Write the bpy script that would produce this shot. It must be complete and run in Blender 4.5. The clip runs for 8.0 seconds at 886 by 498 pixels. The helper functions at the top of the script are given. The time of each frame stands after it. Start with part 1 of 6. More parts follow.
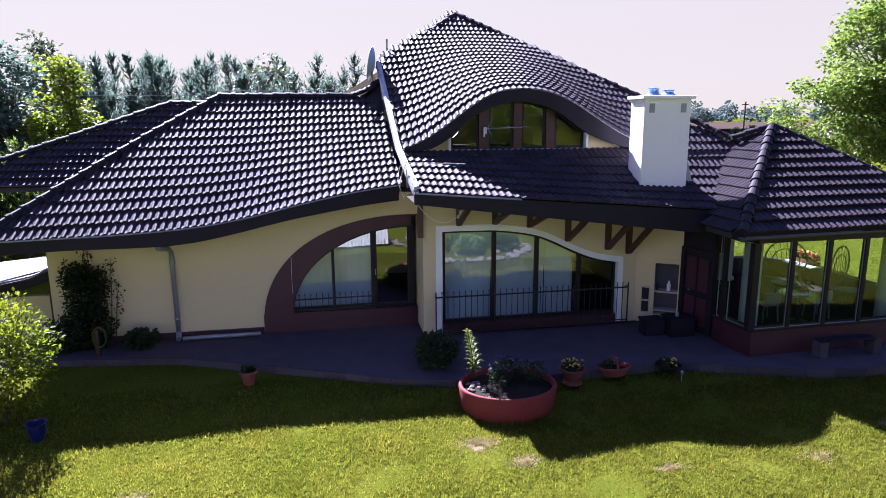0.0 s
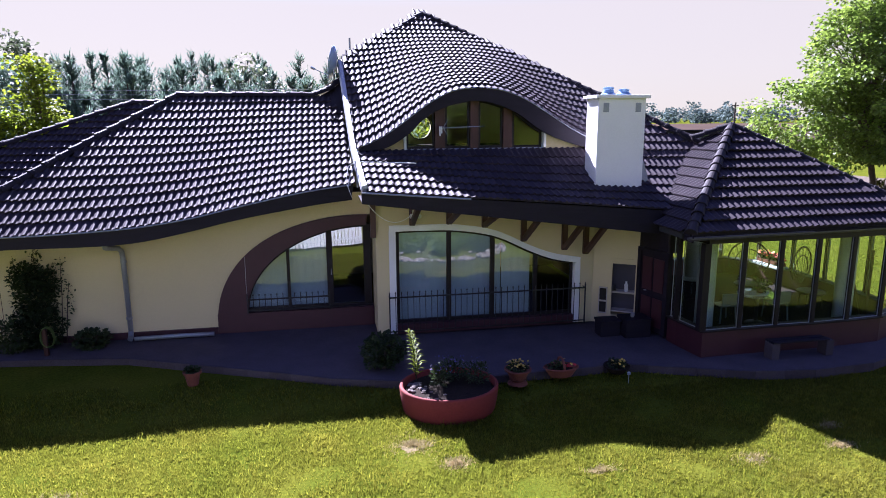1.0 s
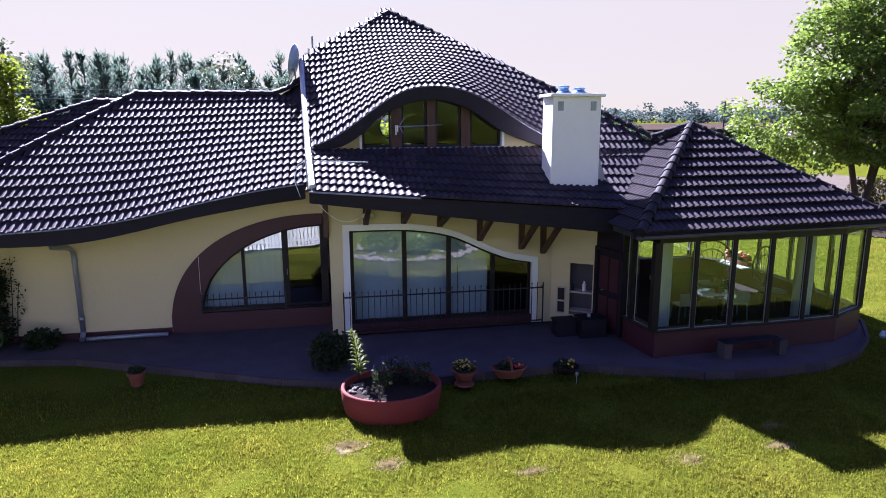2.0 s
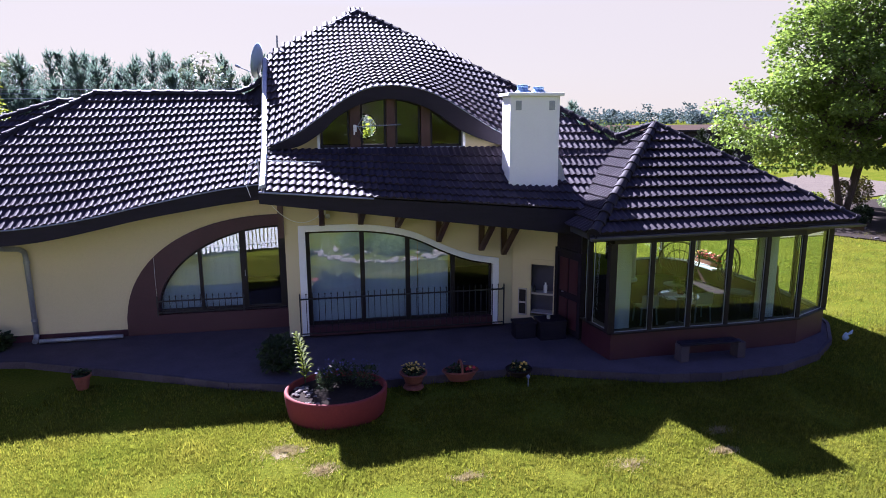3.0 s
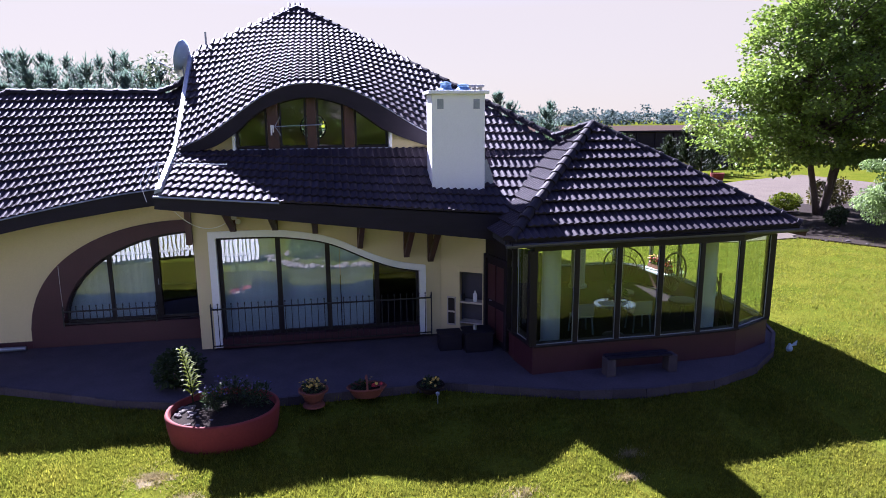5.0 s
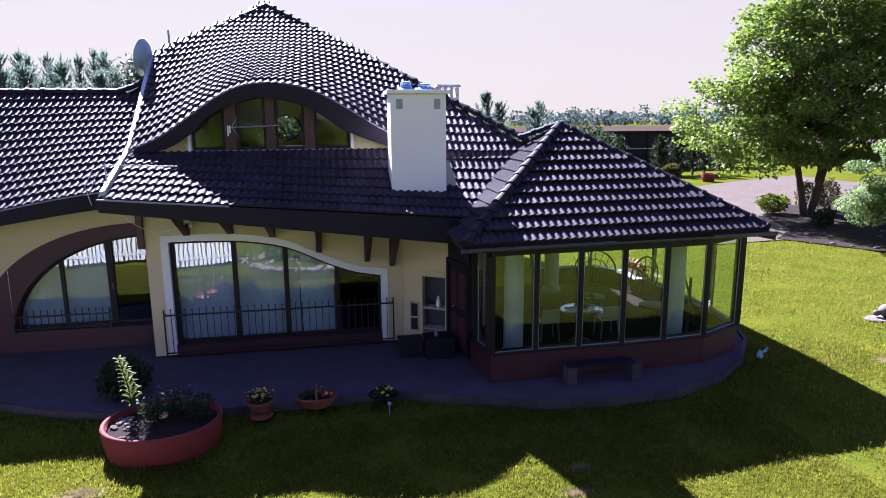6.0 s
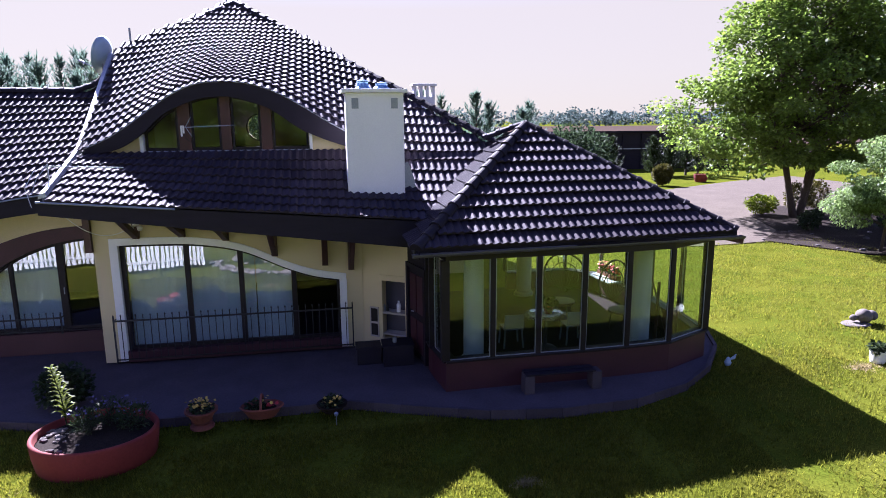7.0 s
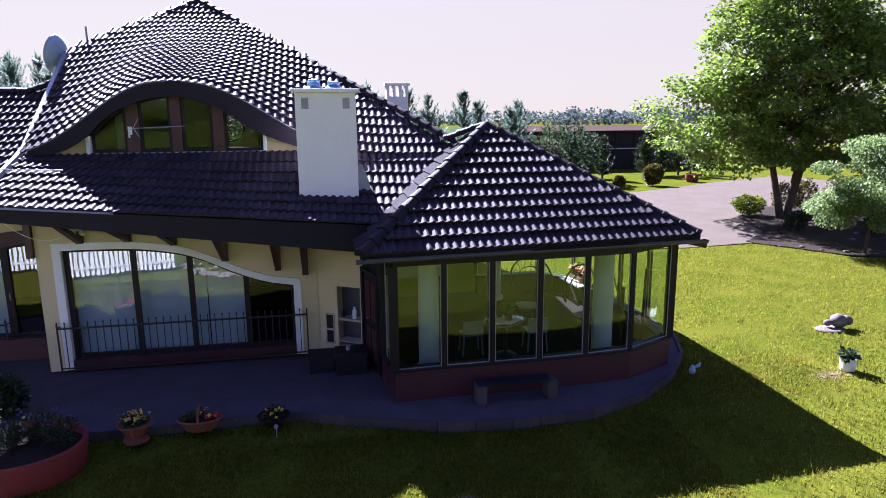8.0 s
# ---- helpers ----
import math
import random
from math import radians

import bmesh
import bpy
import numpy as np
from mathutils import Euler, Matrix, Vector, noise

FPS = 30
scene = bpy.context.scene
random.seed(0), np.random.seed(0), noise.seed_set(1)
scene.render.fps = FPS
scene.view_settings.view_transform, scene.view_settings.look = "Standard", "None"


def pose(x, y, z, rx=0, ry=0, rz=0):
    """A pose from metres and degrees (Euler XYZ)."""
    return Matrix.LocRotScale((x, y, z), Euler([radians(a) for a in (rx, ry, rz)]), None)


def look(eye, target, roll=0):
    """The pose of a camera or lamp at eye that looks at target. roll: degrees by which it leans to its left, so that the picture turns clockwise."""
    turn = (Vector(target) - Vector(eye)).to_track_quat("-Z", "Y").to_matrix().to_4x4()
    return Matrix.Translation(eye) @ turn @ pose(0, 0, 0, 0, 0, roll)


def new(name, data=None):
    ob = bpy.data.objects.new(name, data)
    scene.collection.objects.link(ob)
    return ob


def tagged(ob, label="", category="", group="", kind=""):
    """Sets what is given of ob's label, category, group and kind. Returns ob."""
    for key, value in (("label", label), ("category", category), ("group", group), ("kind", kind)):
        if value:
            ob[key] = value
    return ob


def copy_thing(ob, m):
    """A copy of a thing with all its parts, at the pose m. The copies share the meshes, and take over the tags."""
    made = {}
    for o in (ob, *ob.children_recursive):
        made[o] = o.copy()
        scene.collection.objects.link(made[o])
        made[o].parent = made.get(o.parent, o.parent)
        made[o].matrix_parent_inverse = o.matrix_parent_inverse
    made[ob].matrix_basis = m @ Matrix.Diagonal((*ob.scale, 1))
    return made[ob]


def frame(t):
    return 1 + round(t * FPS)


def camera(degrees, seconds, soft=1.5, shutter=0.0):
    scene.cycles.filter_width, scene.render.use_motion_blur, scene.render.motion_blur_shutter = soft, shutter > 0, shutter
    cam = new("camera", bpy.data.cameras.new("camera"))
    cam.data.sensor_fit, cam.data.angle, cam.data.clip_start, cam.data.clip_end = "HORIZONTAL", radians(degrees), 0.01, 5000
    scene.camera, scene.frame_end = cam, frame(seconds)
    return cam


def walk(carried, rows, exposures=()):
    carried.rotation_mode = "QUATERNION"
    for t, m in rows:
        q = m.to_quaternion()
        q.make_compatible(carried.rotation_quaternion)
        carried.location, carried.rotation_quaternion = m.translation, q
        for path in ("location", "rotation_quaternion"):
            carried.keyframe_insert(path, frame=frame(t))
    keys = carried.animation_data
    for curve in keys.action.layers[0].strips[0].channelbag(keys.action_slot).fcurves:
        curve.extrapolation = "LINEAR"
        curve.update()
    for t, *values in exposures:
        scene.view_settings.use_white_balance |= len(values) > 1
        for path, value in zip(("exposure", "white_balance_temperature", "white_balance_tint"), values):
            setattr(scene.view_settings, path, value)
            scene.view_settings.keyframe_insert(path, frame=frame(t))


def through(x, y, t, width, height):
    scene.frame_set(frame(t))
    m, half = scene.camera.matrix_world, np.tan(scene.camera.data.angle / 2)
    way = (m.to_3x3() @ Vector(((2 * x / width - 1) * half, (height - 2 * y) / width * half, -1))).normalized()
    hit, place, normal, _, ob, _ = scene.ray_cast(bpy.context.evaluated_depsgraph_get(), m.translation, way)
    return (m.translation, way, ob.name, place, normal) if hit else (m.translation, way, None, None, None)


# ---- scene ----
EXPOSURE, KELVIN, TINT = 2.68, 5250, 34
SKY, SUN = 0.112, 5.0
cam = camera(69.3, 8.0, soft=0.9)
PATH = [
    (0, (0.111, 0.162, 4.875), (0.463, 2.09, 4.476), -0.4),
    (0.5, (0.656, 0.11, 4.854), (1.008, 2.038, 4.455), -0.3),
    (1, (1.136, 0.058, 4.836), (1.49, 1.986, 4.439), -0.3),
    (1.5, (1.64, 0.003, 4.823), (1.996, 1.93, 4.425), -0.3),
    (3, (3.074, -0.038, 4.765), (3.433, 1.89, 4.371), -0.3),
    (3.5, (3.55, 0.064, 4.757), (3.908, 1.992, 4.364), -0.3),
    (4, (3.978, 0.173, 4.742), (4.335, 2.101, 4.349), -0.3),
    (4.5, (4.44, 0.299, 4.725), (4.796, 2.228, 4.333), -0.4),
    (6, (5.737, 0.654, 4.728), (6.097, 2.583, 4.337), -0.4),
    (6.5, (6.188, 0.77, 4.726), (6.545, 2.699, 4.335), -0.4),
    (7, (6.64, 0.884, 4.721), (6.997, 2.812, 4.33), -0.4),
    (7.5, (7.093, 1.018, 4.727), (7.449, 2.947, 4.334), -0.4),
    (8, (7.586, 1.134, 4.729), (7.941, 3.062, 4.337), -0.5),
]
walk(cam, [(t, look(eye, target, roll)) for t, eye, target, roll in PATH],
     exposures=[(0.0, EXPOSURE, KELVIN, TINT), (8.0, EXPOSURE, KELVIN, TINT)])

# ---- sky and sun ----
SUN_WAY = Vector((0.385, -1.16, -1.0)).normalized()
world = bpy.data.worlds.new("sky")
scene.world = world
world.use_nodes = True
wn = world.node_tree.nodes
sky = wn.new("ShaderNodeTexSky")
sky.sky_type = "NISHITA"
sky.sun_disc = False
sky.sun_elevation = math.asin(-SUN_WAY.z)
sky.sun_rotation = math.atan2(-SUN_WAY.x, -SUN_WAY.y)
sky.air_density, sky.dust_density, sky.ozone_density = 1.0, 0.8, 1.5
dim = wn.new("ShaderNodeVectorMath")
dim.operation = "SCALE"
dim.inputs["Scale"].default_value = 0.26
haze = wn.new("ShaderNodeMix")
haze.data_type = "RGBA"
haze.inputs[7].default_value = (1.26, 1.125, 0.80, 1)
way = wn.new("ShaderNodeTexCoord")
split = wn.new("ShaderNodeSeparateXYZ")
thin = wn.new("ShaderNodeMapRange")
thin.inputs[1].default_value, thin.inputs[2].default_value = 0.16, 0.40
thin.inputs[3].default_value, thin.inputs[4].default_value = 0.95, 0.04
world.node_tree.links.new(way.outputs["Generated"], split.inputs[0])
world.node_tree.links.new(split.outputs[2], thin.inputs[0])
world.node_tree.links.new(thin.outputs[0], haze.inputs[0])
world.node_tree.links.new(sky.outputs[0], dim.inputs[0])
pale = wn.new("ShaderNodeHueSaturation")
pale.inputs["Hue"].default_value = 0.525
pale.inputs["Saturation"].default_value = 1.2
world.node_tree.links.new(dim.outputs[0], pale.inputs["Color"])
world.node_tree.links.new(pale.outputs[0], haze.inputs[6])
world.node_tree.links.new(haze.outputs[2], wn["Background"].inputs[0])
wn["Background"].inputs[1].default_value = SKY
lamp = bpy.data.lights.new("sun", "SUN")
lamp.energy, lamp.angle, lamp.color = SUN, radians(0.55), (1.0, 0.95, 0.86)
sun = new("sun", lamp)
sun.matrix_basis = look((0, 40, 30), Vector((0, 40, 30)) + SUN_WAY)


# ---- materials ----
def material(name, base, rough=0.7, metal=0.0, vary=0.25, scale=6.0, fine=60.0, bump=0.3, spec=0.5, tint=None,
             island=0.0, objects=0.0, depth=0.01, stretch=(1, 1, 1), coat=0.0):
    """A procedural surface: a base colour that wanders at two scales towards tint, with a fine relief."""
    m = bpy.data.materials.new(name)
    m.use_nodes = True
    n, l = m.node_tree.nodes, m.node_tree.links
    b = n["Principled BSDF"]
    b.inputs["Roughness"].default_value = rough
    b.inputs["Metallic"].default_value = metal
    b.inputs["Specular IOR Level"].default_value = spec
    b.inputs["Coat Weight"].default_value = coat
    tc = n.new("ShaderNodeTexCoord")
    mp = n.new("ShaderNodeMapping")
    mp.inputs["Scale"].default_value = stretch
    l.new(tc.outputs["Object"], mp.inputs[0])
    big = n.new("ShaderNodeTexNoise")
    big.inputs["Scale"].default_value, big.inputs["Detail"].default_value = scale, 5
    small = n.new("ShaderNodeTexNoise")
    small.inputs["Scale"].default_value, small.inputs["Detail"].default_value = fine, 4
    l.new(mp.outputs[0], big.inputs["Vector"])
    l.new(mp.outputs[0], small.inputs["Vector"])
    tint = tint or tuple(c * 0.55 for c in base)
    mix = n.new("ShaderNodeMix")
    mix.data_type = "RGBA"
    mix.inputs[6].default_value, mix.inputs[7].default_value = (*base, 1), (*tint, 1)
    ramp = n.new("ShaderNodeMapRange")
    ramp.inputs[1].default_value, ramp.inputs[2].default_value = 0.35, 0.7
    ramp.inputs[4].default_value = min(1.0, vary * 2)
    l.new(big.outputs[0], ramp.inputs[0])
    l.new(ramp.outputs[0], mix.inputs[0])
    hsv = n.new("ShaderNodeHueSaturation")
    l.new(mix.outputs[2], hsv.inputs["Color"])
    val = n.new("ShaderNodeMapRange")
    val.inputs[1].default_value, val.inputs[2].default_value = 0.25, 0.75
    val.inputs[3].default_value, val.inputs[4].default_value = 1 - vary, 1 + vary
    l.new(small.outputs[0], val.inputs[0])
    last = val.outputs[0]
    for amount, kind, socket in ((island, "ShaderNodeNewGeometry", "Random Per Island"), (objects, "ShaderNodeObjectInfo", "Random")):
        if amount:
            g = n.new(kind)
            r = n.new("ShaderNodeMapRange")
            r.inputs[3].default_value, r.inputs[4].default_value = 1 - amount, 1 + amount
            l.new(g.outputs[socket], r.inputs[0])
            x = n.new("ShaderNodeMath")
            x.operation = "MULTIPLY"
            l.new(last, x.inputs[0])
            l.new(r.outputs[0], x.inputs[1])
            last = x.outputs[0]
    l.new(last, hsv.inputs["Value"])
    l.new(hsv.outputs[0], b.inputs["Base Color"])
    if bump:
        bp = n.new("ShaderNodeBump")
        bp.inputs["Strength"].default_value, bp.inputs["Distance"].default_value = bump, depth
        l.new(small.outputs[0], bp.inputs["Height"])
        l.new(bp.outputs[0], b.inputs["Normal"])
    return m


def leafy(name, base, tint, through=0.35, rough=0.5, spec=0.35):
    """Leaves: light passes through them, each clump has its own shade of green."""
    m = material(name, base, rough, vary=0.3, scale=1.2, fine=9, bump=0, tint=tint, island=0.35, spec=spec)
    n, l = m.node_tree.nodes, m.node_tree.links
    b = n["Principled BSDF"]
    t = n.new("ShaderNodeBsdfTranslucent")
    l.new(b.inputs["Base Color"].links[0].from_socket, t.inputs[0])
    x = n.new("ShaderNodeMixShader")
    x.inputs[0].default_value = through
    l.new(b.outputs[0], x.inputs[1])
    l.new(t.outputs[0], x.inputs[2])
    l.new(x.outputs[0], n["Material Output"].inputs[0])
    return m


def glazing(name, reflect, tint, wave=0.0):
    """Window glass: a mirror film over a clear pane."""
    m = bpy.data.materials.new(name)
    m.use_nodes = True
    n, l = m.node_tree.nodes, m.node_tree.links
    n.remove(n["Principled BSDF"])
    clear = n.new("ShaderNodeBsdfTransparent")
    clear.inputs[0].default_value = (*tint, 1)
    gloss = n.new("ShaderNodeBsdfGlossy")
    gloss.inputs["Roughness"].default_value = 0.0
    gloss.inputs["Color"].default_value = (0.92, 0.96, 0.95, 1)
    f = n.new("ShaderNodeLayerWeight")
    f.inputs[0].default_value = 0.5
    p = n.new("ShaderNodeMath")
    p.operation = "POWER"
    p.inputs[1].default_value = 5.0
    l.new(f.outputs["Facing"], p.inputs[0])
    a = n.new("ShaderNodeMapRange")
    a.inputs[3].default_value, a.inputs[4].default_value = reflect, 1.0
    l.new(p.outputs[0], a.inputs[0])
    mix = n.new("ShaderNodeMixShader")
    l.new(a.outputs[0], mix.inputs[0])
    l.new(clear.outputs[0], mix.inputs[1])
    l.new(gloss.outputs[0], mix.inputs[2])
    l.new(mix.outputs[0], n["Material Output"].inputs[0])
    if wave:
        noise_ = n.new("ShaderNodeTexNoise")
        noise_.inputs["Scale"].default_value = 1.3
        bp = n.new("ShaderNodeBump")
        bp.inputs["Strength"].default_value, bp.inputs["Distance"].default_value = 1.0, wave
        tc = n.new("ShaderNodeTexCoord")
        l.new(tc.outputs["Object"], noise_.inputs["Vector"])
        l.new(noise_.outputs[0], bp.inputs["Height"])
        l.new(bp.outputs[0], gloss.inputs["Normal"])
    return m


TILE = material("roof_tile", (0.037, 0.030, 0.037), 0.62, vary=0.22, scale=1.3, fine=40, bump=0.25, depth=0.004, tint=(0.030, 0.024, 0.031), island=0.2, objects=0.2, spec=0.055)
RIDGE = material("ridge_tile", (0.020, 0.016, 0.020), 0.6, vary=0.2, scale=2, fine=40, objects=0.15, depth=0.004, spec=0.12)
UNDER = material("roof_felt", (0.03, 0.028, 0.03), 0.9)
FASCIA = material("dark_stained_board", (0.020, 0.016, 0.024), 0.6, spec=0.15, vary=0.25, scale=1.5, fine=30, stretch=(1, 8, 8), depth=0.003)
PLASTER = material("cream_plaster", (0.60, 0.51, 0.29), 0.9, vary=0.08, scale=0.8, fine=70, bump=0.35, tint=(0.52, 0.45, 0.27), depth=0.004)
BROWN = material("brown_paint", (0.050, 0.0105, 0.0175), 0.55, vary=0.18, scale=2, fine=40, depth=0.003)
WOOD = material("brown_timber", (0.060, 0.018, 0.015), 0.5, vary=0.25, scale=3, fine=30, stretch=(6, 6, 1), depth=0.003)
FRAME = material("dark_window_frame", (0.014, 0.010, 0.012), 0.5, vary=0.15, spec=0.25)
COLUMNP = material("dull_white_paint", (0.42, 0.46, 0.43), 0.8, vary=0.1, scale=2, fine=40)
WHITE = material("white_paint", (0.78, 0.78, 0.76), 0.6, vary=0.06, scale=2, fine=50, depth=0.003)
CHIM = material("white_render", (0.80, 0.79, 0.77), 0.9, vary=0.06, scale=1.6, fine=60, bump=0.3, tint=(0.62, 0.61, 0.58), depth=0.004)
METAL = material("zinc", (0.34, 0.36, 0.40), 0.5, 0.6, vary=0.15, scale=3, fine=30, depth=0.002)
IRON = material("black_iron", (0.02, 0.02, 0.022), 0.5, 0.3, vary=0.15)
TERRA = material("terracotta", (0.17, 0.048, 0.026), 0.85, vary=0.25, scale=5, fine=50, depth=0.004)
CHAIRP = material("pale_blue_plastic", (0.12, 0.155, 0.17), 0.45, vary=0.1)
REDTUB = material("red_tub", (0.165, 0.026, 0.020), 0.8, vary=0.12, scale=2, fine=30, depth=0.004, spec=0.3)
SOIL = material("soil", (0.025, 0.018, 0.013), 0.95, vary=0.4, scale=20, fine=80, bump=0.8, spec=0.1)
PAVING = material("paving", (0.078, 0.064, 0.070), 0.85, vary=0.2, scale=2, fine=40, objects=0.15, island=0.15, spec=0.1)
GRAVEL = material("gravel", (0.098, 0.080, 0.060), 0.95, spec=0.1, vary=0.3, scale=0.7, fine=25, bump=0.8, tint=(0.072, 0.058, 0.044), depth=0.02)
LAWN = material("lawn", (0.056, 0.072, 0.006), 1.0, vary=0.4, scale=0.9, fine=30, bump=0.6, tint=(0.092, 0.094, 0.010), depth=0.02, spec=0.0)
PALESTONE = material("pale_stone", (0.15, 0.13, 0.115), 0.9, vary=0.3, scale=7, fine=40, tint=(0.10, 0.088, 0.078), spec=0.2)
GUTTER = material("grey_gutter", (0.085, 0.080, 0.095), 0.5, 0.2, vary=0.2, scale=3, fine=30, depth=0.002)
STONE = material("stone", (0.085, 0.075, 0.070), 0.9, vary=0.35, scale=6, fine=40, objects=0.3, island=0.3, spec=0.2)
GLASS = glazing("patio_glass", 0.20, (0.94, 0.96, 0.97), 0.0018)
CLEAR = glazing("conservatory_glass", 0.05, (0.90, 0.95, 0.90), 0.0010)
INNER = material("interior_plaster", (0.45, 0.40, 0.34), 0.9, vary=0.1)
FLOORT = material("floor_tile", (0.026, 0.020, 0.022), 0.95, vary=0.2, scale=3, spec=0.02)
CURTAIN = material("pale_curtain", (0.34, 0.44, 0.50), 0.9, vary=0.05, scale=3, fine=12, stretch=(8, 8, 0.4))
BARK = material("bark", (0.09, 0.065, 0.048), 0.95, vary=0.35, scale=5, fine=30, bump=1.0, stretch=(4, 4, 1), depth=0.03)
MAPLE = leafy("maple_leaf", (0.125, 0.195, 0.026), (0.210, 0.275, 0.042), 0.64, 0.40, 0.4)
HEDGE = leafy("hedge_leaf", (0.040, 0.065, 0.030), (0.07, 0.10, 0.045), 0.35, 0.7, 0.08)
PINE = leafy("pine_needle", (0.095, 0.150, 0.105), (0.145, 0.20, 0.15), 0.5, 0.6, 0.2)
BIRCH = leafy("birch_leaf", (0.064, 0.086, 0.041), (0.098, 0.112, 0.060), 0.4)
LIME = leafy("lime_leaf", (0.125, 0.175, 0.010), (0.230, 0.255, 0.014), 0.66, 0.5, 0.2)
BUSH = leafy("bush_leaf", (0.120, 0.165, 0.006), (0.220, 0.235, 0.010), 0.62, 0.5, 0.15)
WILLOW = leafy("willow_leaf", (0.145, 0.220, 0.062), (0.225, 0.295, 0.105), 0.6, 0.5, 0.3)
DARKLEAF = leafy("shrub_leaf", (0.026, 0.041, 0.015), (0.045, 0.064, 0.022), 0.3, 0.55, 0.2)
CLIPPED = leafy("clipped_leaf", (0.075, 0.071, 0.013), (0.112, 0.098, 0.022), 0.3)
BLADE = leafy("grass_blade", (0.130, 0.146, 0.012), (0.208, 0.188, 0.022), 0.72, 0.6, 0.18)
# distance haze over the woods is mixed into this pale bluish leaf colour
HAZED_WOODS = leafy("haze_tinted_woods", (0.080, 0.112, 0.105), (0.105, 0.14, 0.125), 0.25, 0.8, 0.05)
FIELD = material("ploughed_field", (0.062, 0.045, 0.036), 0.95, vary=0.2, scale=0.05, fine=1.0, spec=0.0)
MEADOW = material("far_meadow", (0.055, 0.080, 0.030), 0.95, vary=0.2, scale=0.05, fine=1.0, spec=0.0)
FLOWER_R = material("red_petal", (0.420, 0.021, 0.021), 0.6, vary=0.2, island=0.3)
LAVENDER = material("lavender_bud", (0.075, 0.060, 0.160), 0.7, vary=0.25, island=0.3)
FLOWER_Y = material("yellow_petal", (0.450, 0.300, 0.036), 0.6, vary=0.2, island=0.3)
WICKER = material("dark_wicker", (0.035, 0.025, 0.02), 0.6, vary=0.2)
DISH = material("grey_dish", (0.32, 0.42, 0.50), 0.45, vary=0.08)
FENCEWHITE = material("white_pale", (0.48, 0.48, 0.48), 0.6, vary=0.08)
BLUEM = material("blue_cowl", (0.16, 0.27, 0.44), 0.4, 0.5, vary=0.1)


# ---- mesh helpers ----
def part(name, bm, mat, parent=None, label="", smooth=False):
    """Links a bmesh, in world coordinates, as one mesh object under a thing or a part."""
    me = bpy.data.meshes.new(name)
    bm.to_mesh(me)
    bm.free()
    me.materials.append(mat)
    if smooth:
        me.shade_smooth()
    ob = new(name, me)
    if parent is not None:
        ob.parent = parent
        if parent.type == "EMPTY":
            ob.matrix_parent_inverse = parent.matrix_basis.inverted()
    return tagged(ob, label) if label else ob


def raw(name, verts, faces, mat, parent=None, label="", smooth=False):
    """The same from plain lists of corners and faces."""
    me = bpy.data.meshes.new(name)
    me.from_pydata([tuple(v) for v in verts], [], faces)
    me.materials.append(mat)
    if smooth:
        me.shade_smooth()
    ob = new(name, me)
    if parent is not None:
        ob.parent = parent
        if parent.type == "EMPTY":
            ob.matrix_parent_inverse = parent.matrix_basis.inverted()
    return tagged(ob, label) if label else ob


def thing(name, at, label, category, group="", kind=""):
    ob = new(name)
    ob.empty_display_size = 0.2
    ob.location = at
    bpy.context.view_layer.update()
    ob.matrix_basis = Matrix.Translation(at)
    return tagged(ob, label, category, group, kind)


def box(bm, x0, x1, y0, y1, z0, z1, bevel=0.0):
    vs = [bm.verts.new(p) for p in ((x0, y0, z0), (x1, y0, z0), (x1, y1, z0), (x0, y1, z0), (x0, y0, z1), (x1, y0, z1), (x1, y1, z1), (x0, y1, z1))]
    fs = [bm.faces.new([vs[i] for i in f]) for f in ((3, 2, 1, 0), (4, 5, 6, 7), (0, 1, 5, 4), (1, 2, 6, 5), (2, 3, 7, 6), (3, 0, 4, 7))]
    if bevel:
        bmesh.ops.bevel(bm, geom=list({e for f in fs for e in f.edges}), offset=bevel, segments=2, affect="EDGES", profile=0.6)
    return bm


def beam(bm, a, b, w, d, up=(0, 0, 1)):
    """A squared bar from a to b, w wide and d deep."""
    a, b = Vector(a), Vector(b)
    t = (b - a).normalized()
    up = Vector(up)
    s = t.cross(up)
    s = s.normalized() if s.length > 1e-4 else Vector((1, 0, 0))
    u = s.cross(t).normalized()
    c = [(-w / 2, -d / 2), (w / 2, -d / 2), (w / 2, d / 2), (-w / 2, d / 2)]
    va = [bm.verts.new(a + s * i + u * j) for i, j in c]
    vb = [bm.verts.new(b + s * i + u * j) for i, j in c]
    for k in range(4):
        bm.faces.new((va[k], va[(k + 1) % 4], vb[(k + 1) % 4], vb[k]))
    bm.faces.new(va[::-1])
    bm.faces.new(vb)
    return bm


def tube(bm, path, r, seg=8, r2=None, cap=True):
    """A round bar along a path, from radius r to r2."""
    path = [Vector(p) for p in path]
    n = len(path)
    rings = []
    side = None
    for i, p in enumerate(path):
        t = (path[min(i + 1, n - 1)] - path[max(i - 1, 0)]).normalized()
        if side is None:
            side = t.cross(Vector((0, 0, 1)) if abs(t.z) < 0.9 else Vector((1, 0, 0))).normalized()
        side = (side - t * side.dot(t)).normalized()
        up = t.cross(side)
        rad = r if r2 is None else r + (r2 - r) * i / (n - 1)
        rings.append([bm.verts.new(p + (side * math.cos(k * math.tau / seg) + up * math.sin(k * math.tau / seg)) * rad) for k in range(seg)])
    for u, v in zip(rings, rings[1:]):
        for k in range(seg):
            bm.faces.new((u[k], u[(k + 1) % seg], v[(k + 1) % seg], v[k]))
    if cap:
        bm.faces.new(rings[0][::-1])
        bm.faces.new(rings[-1])
    return bm


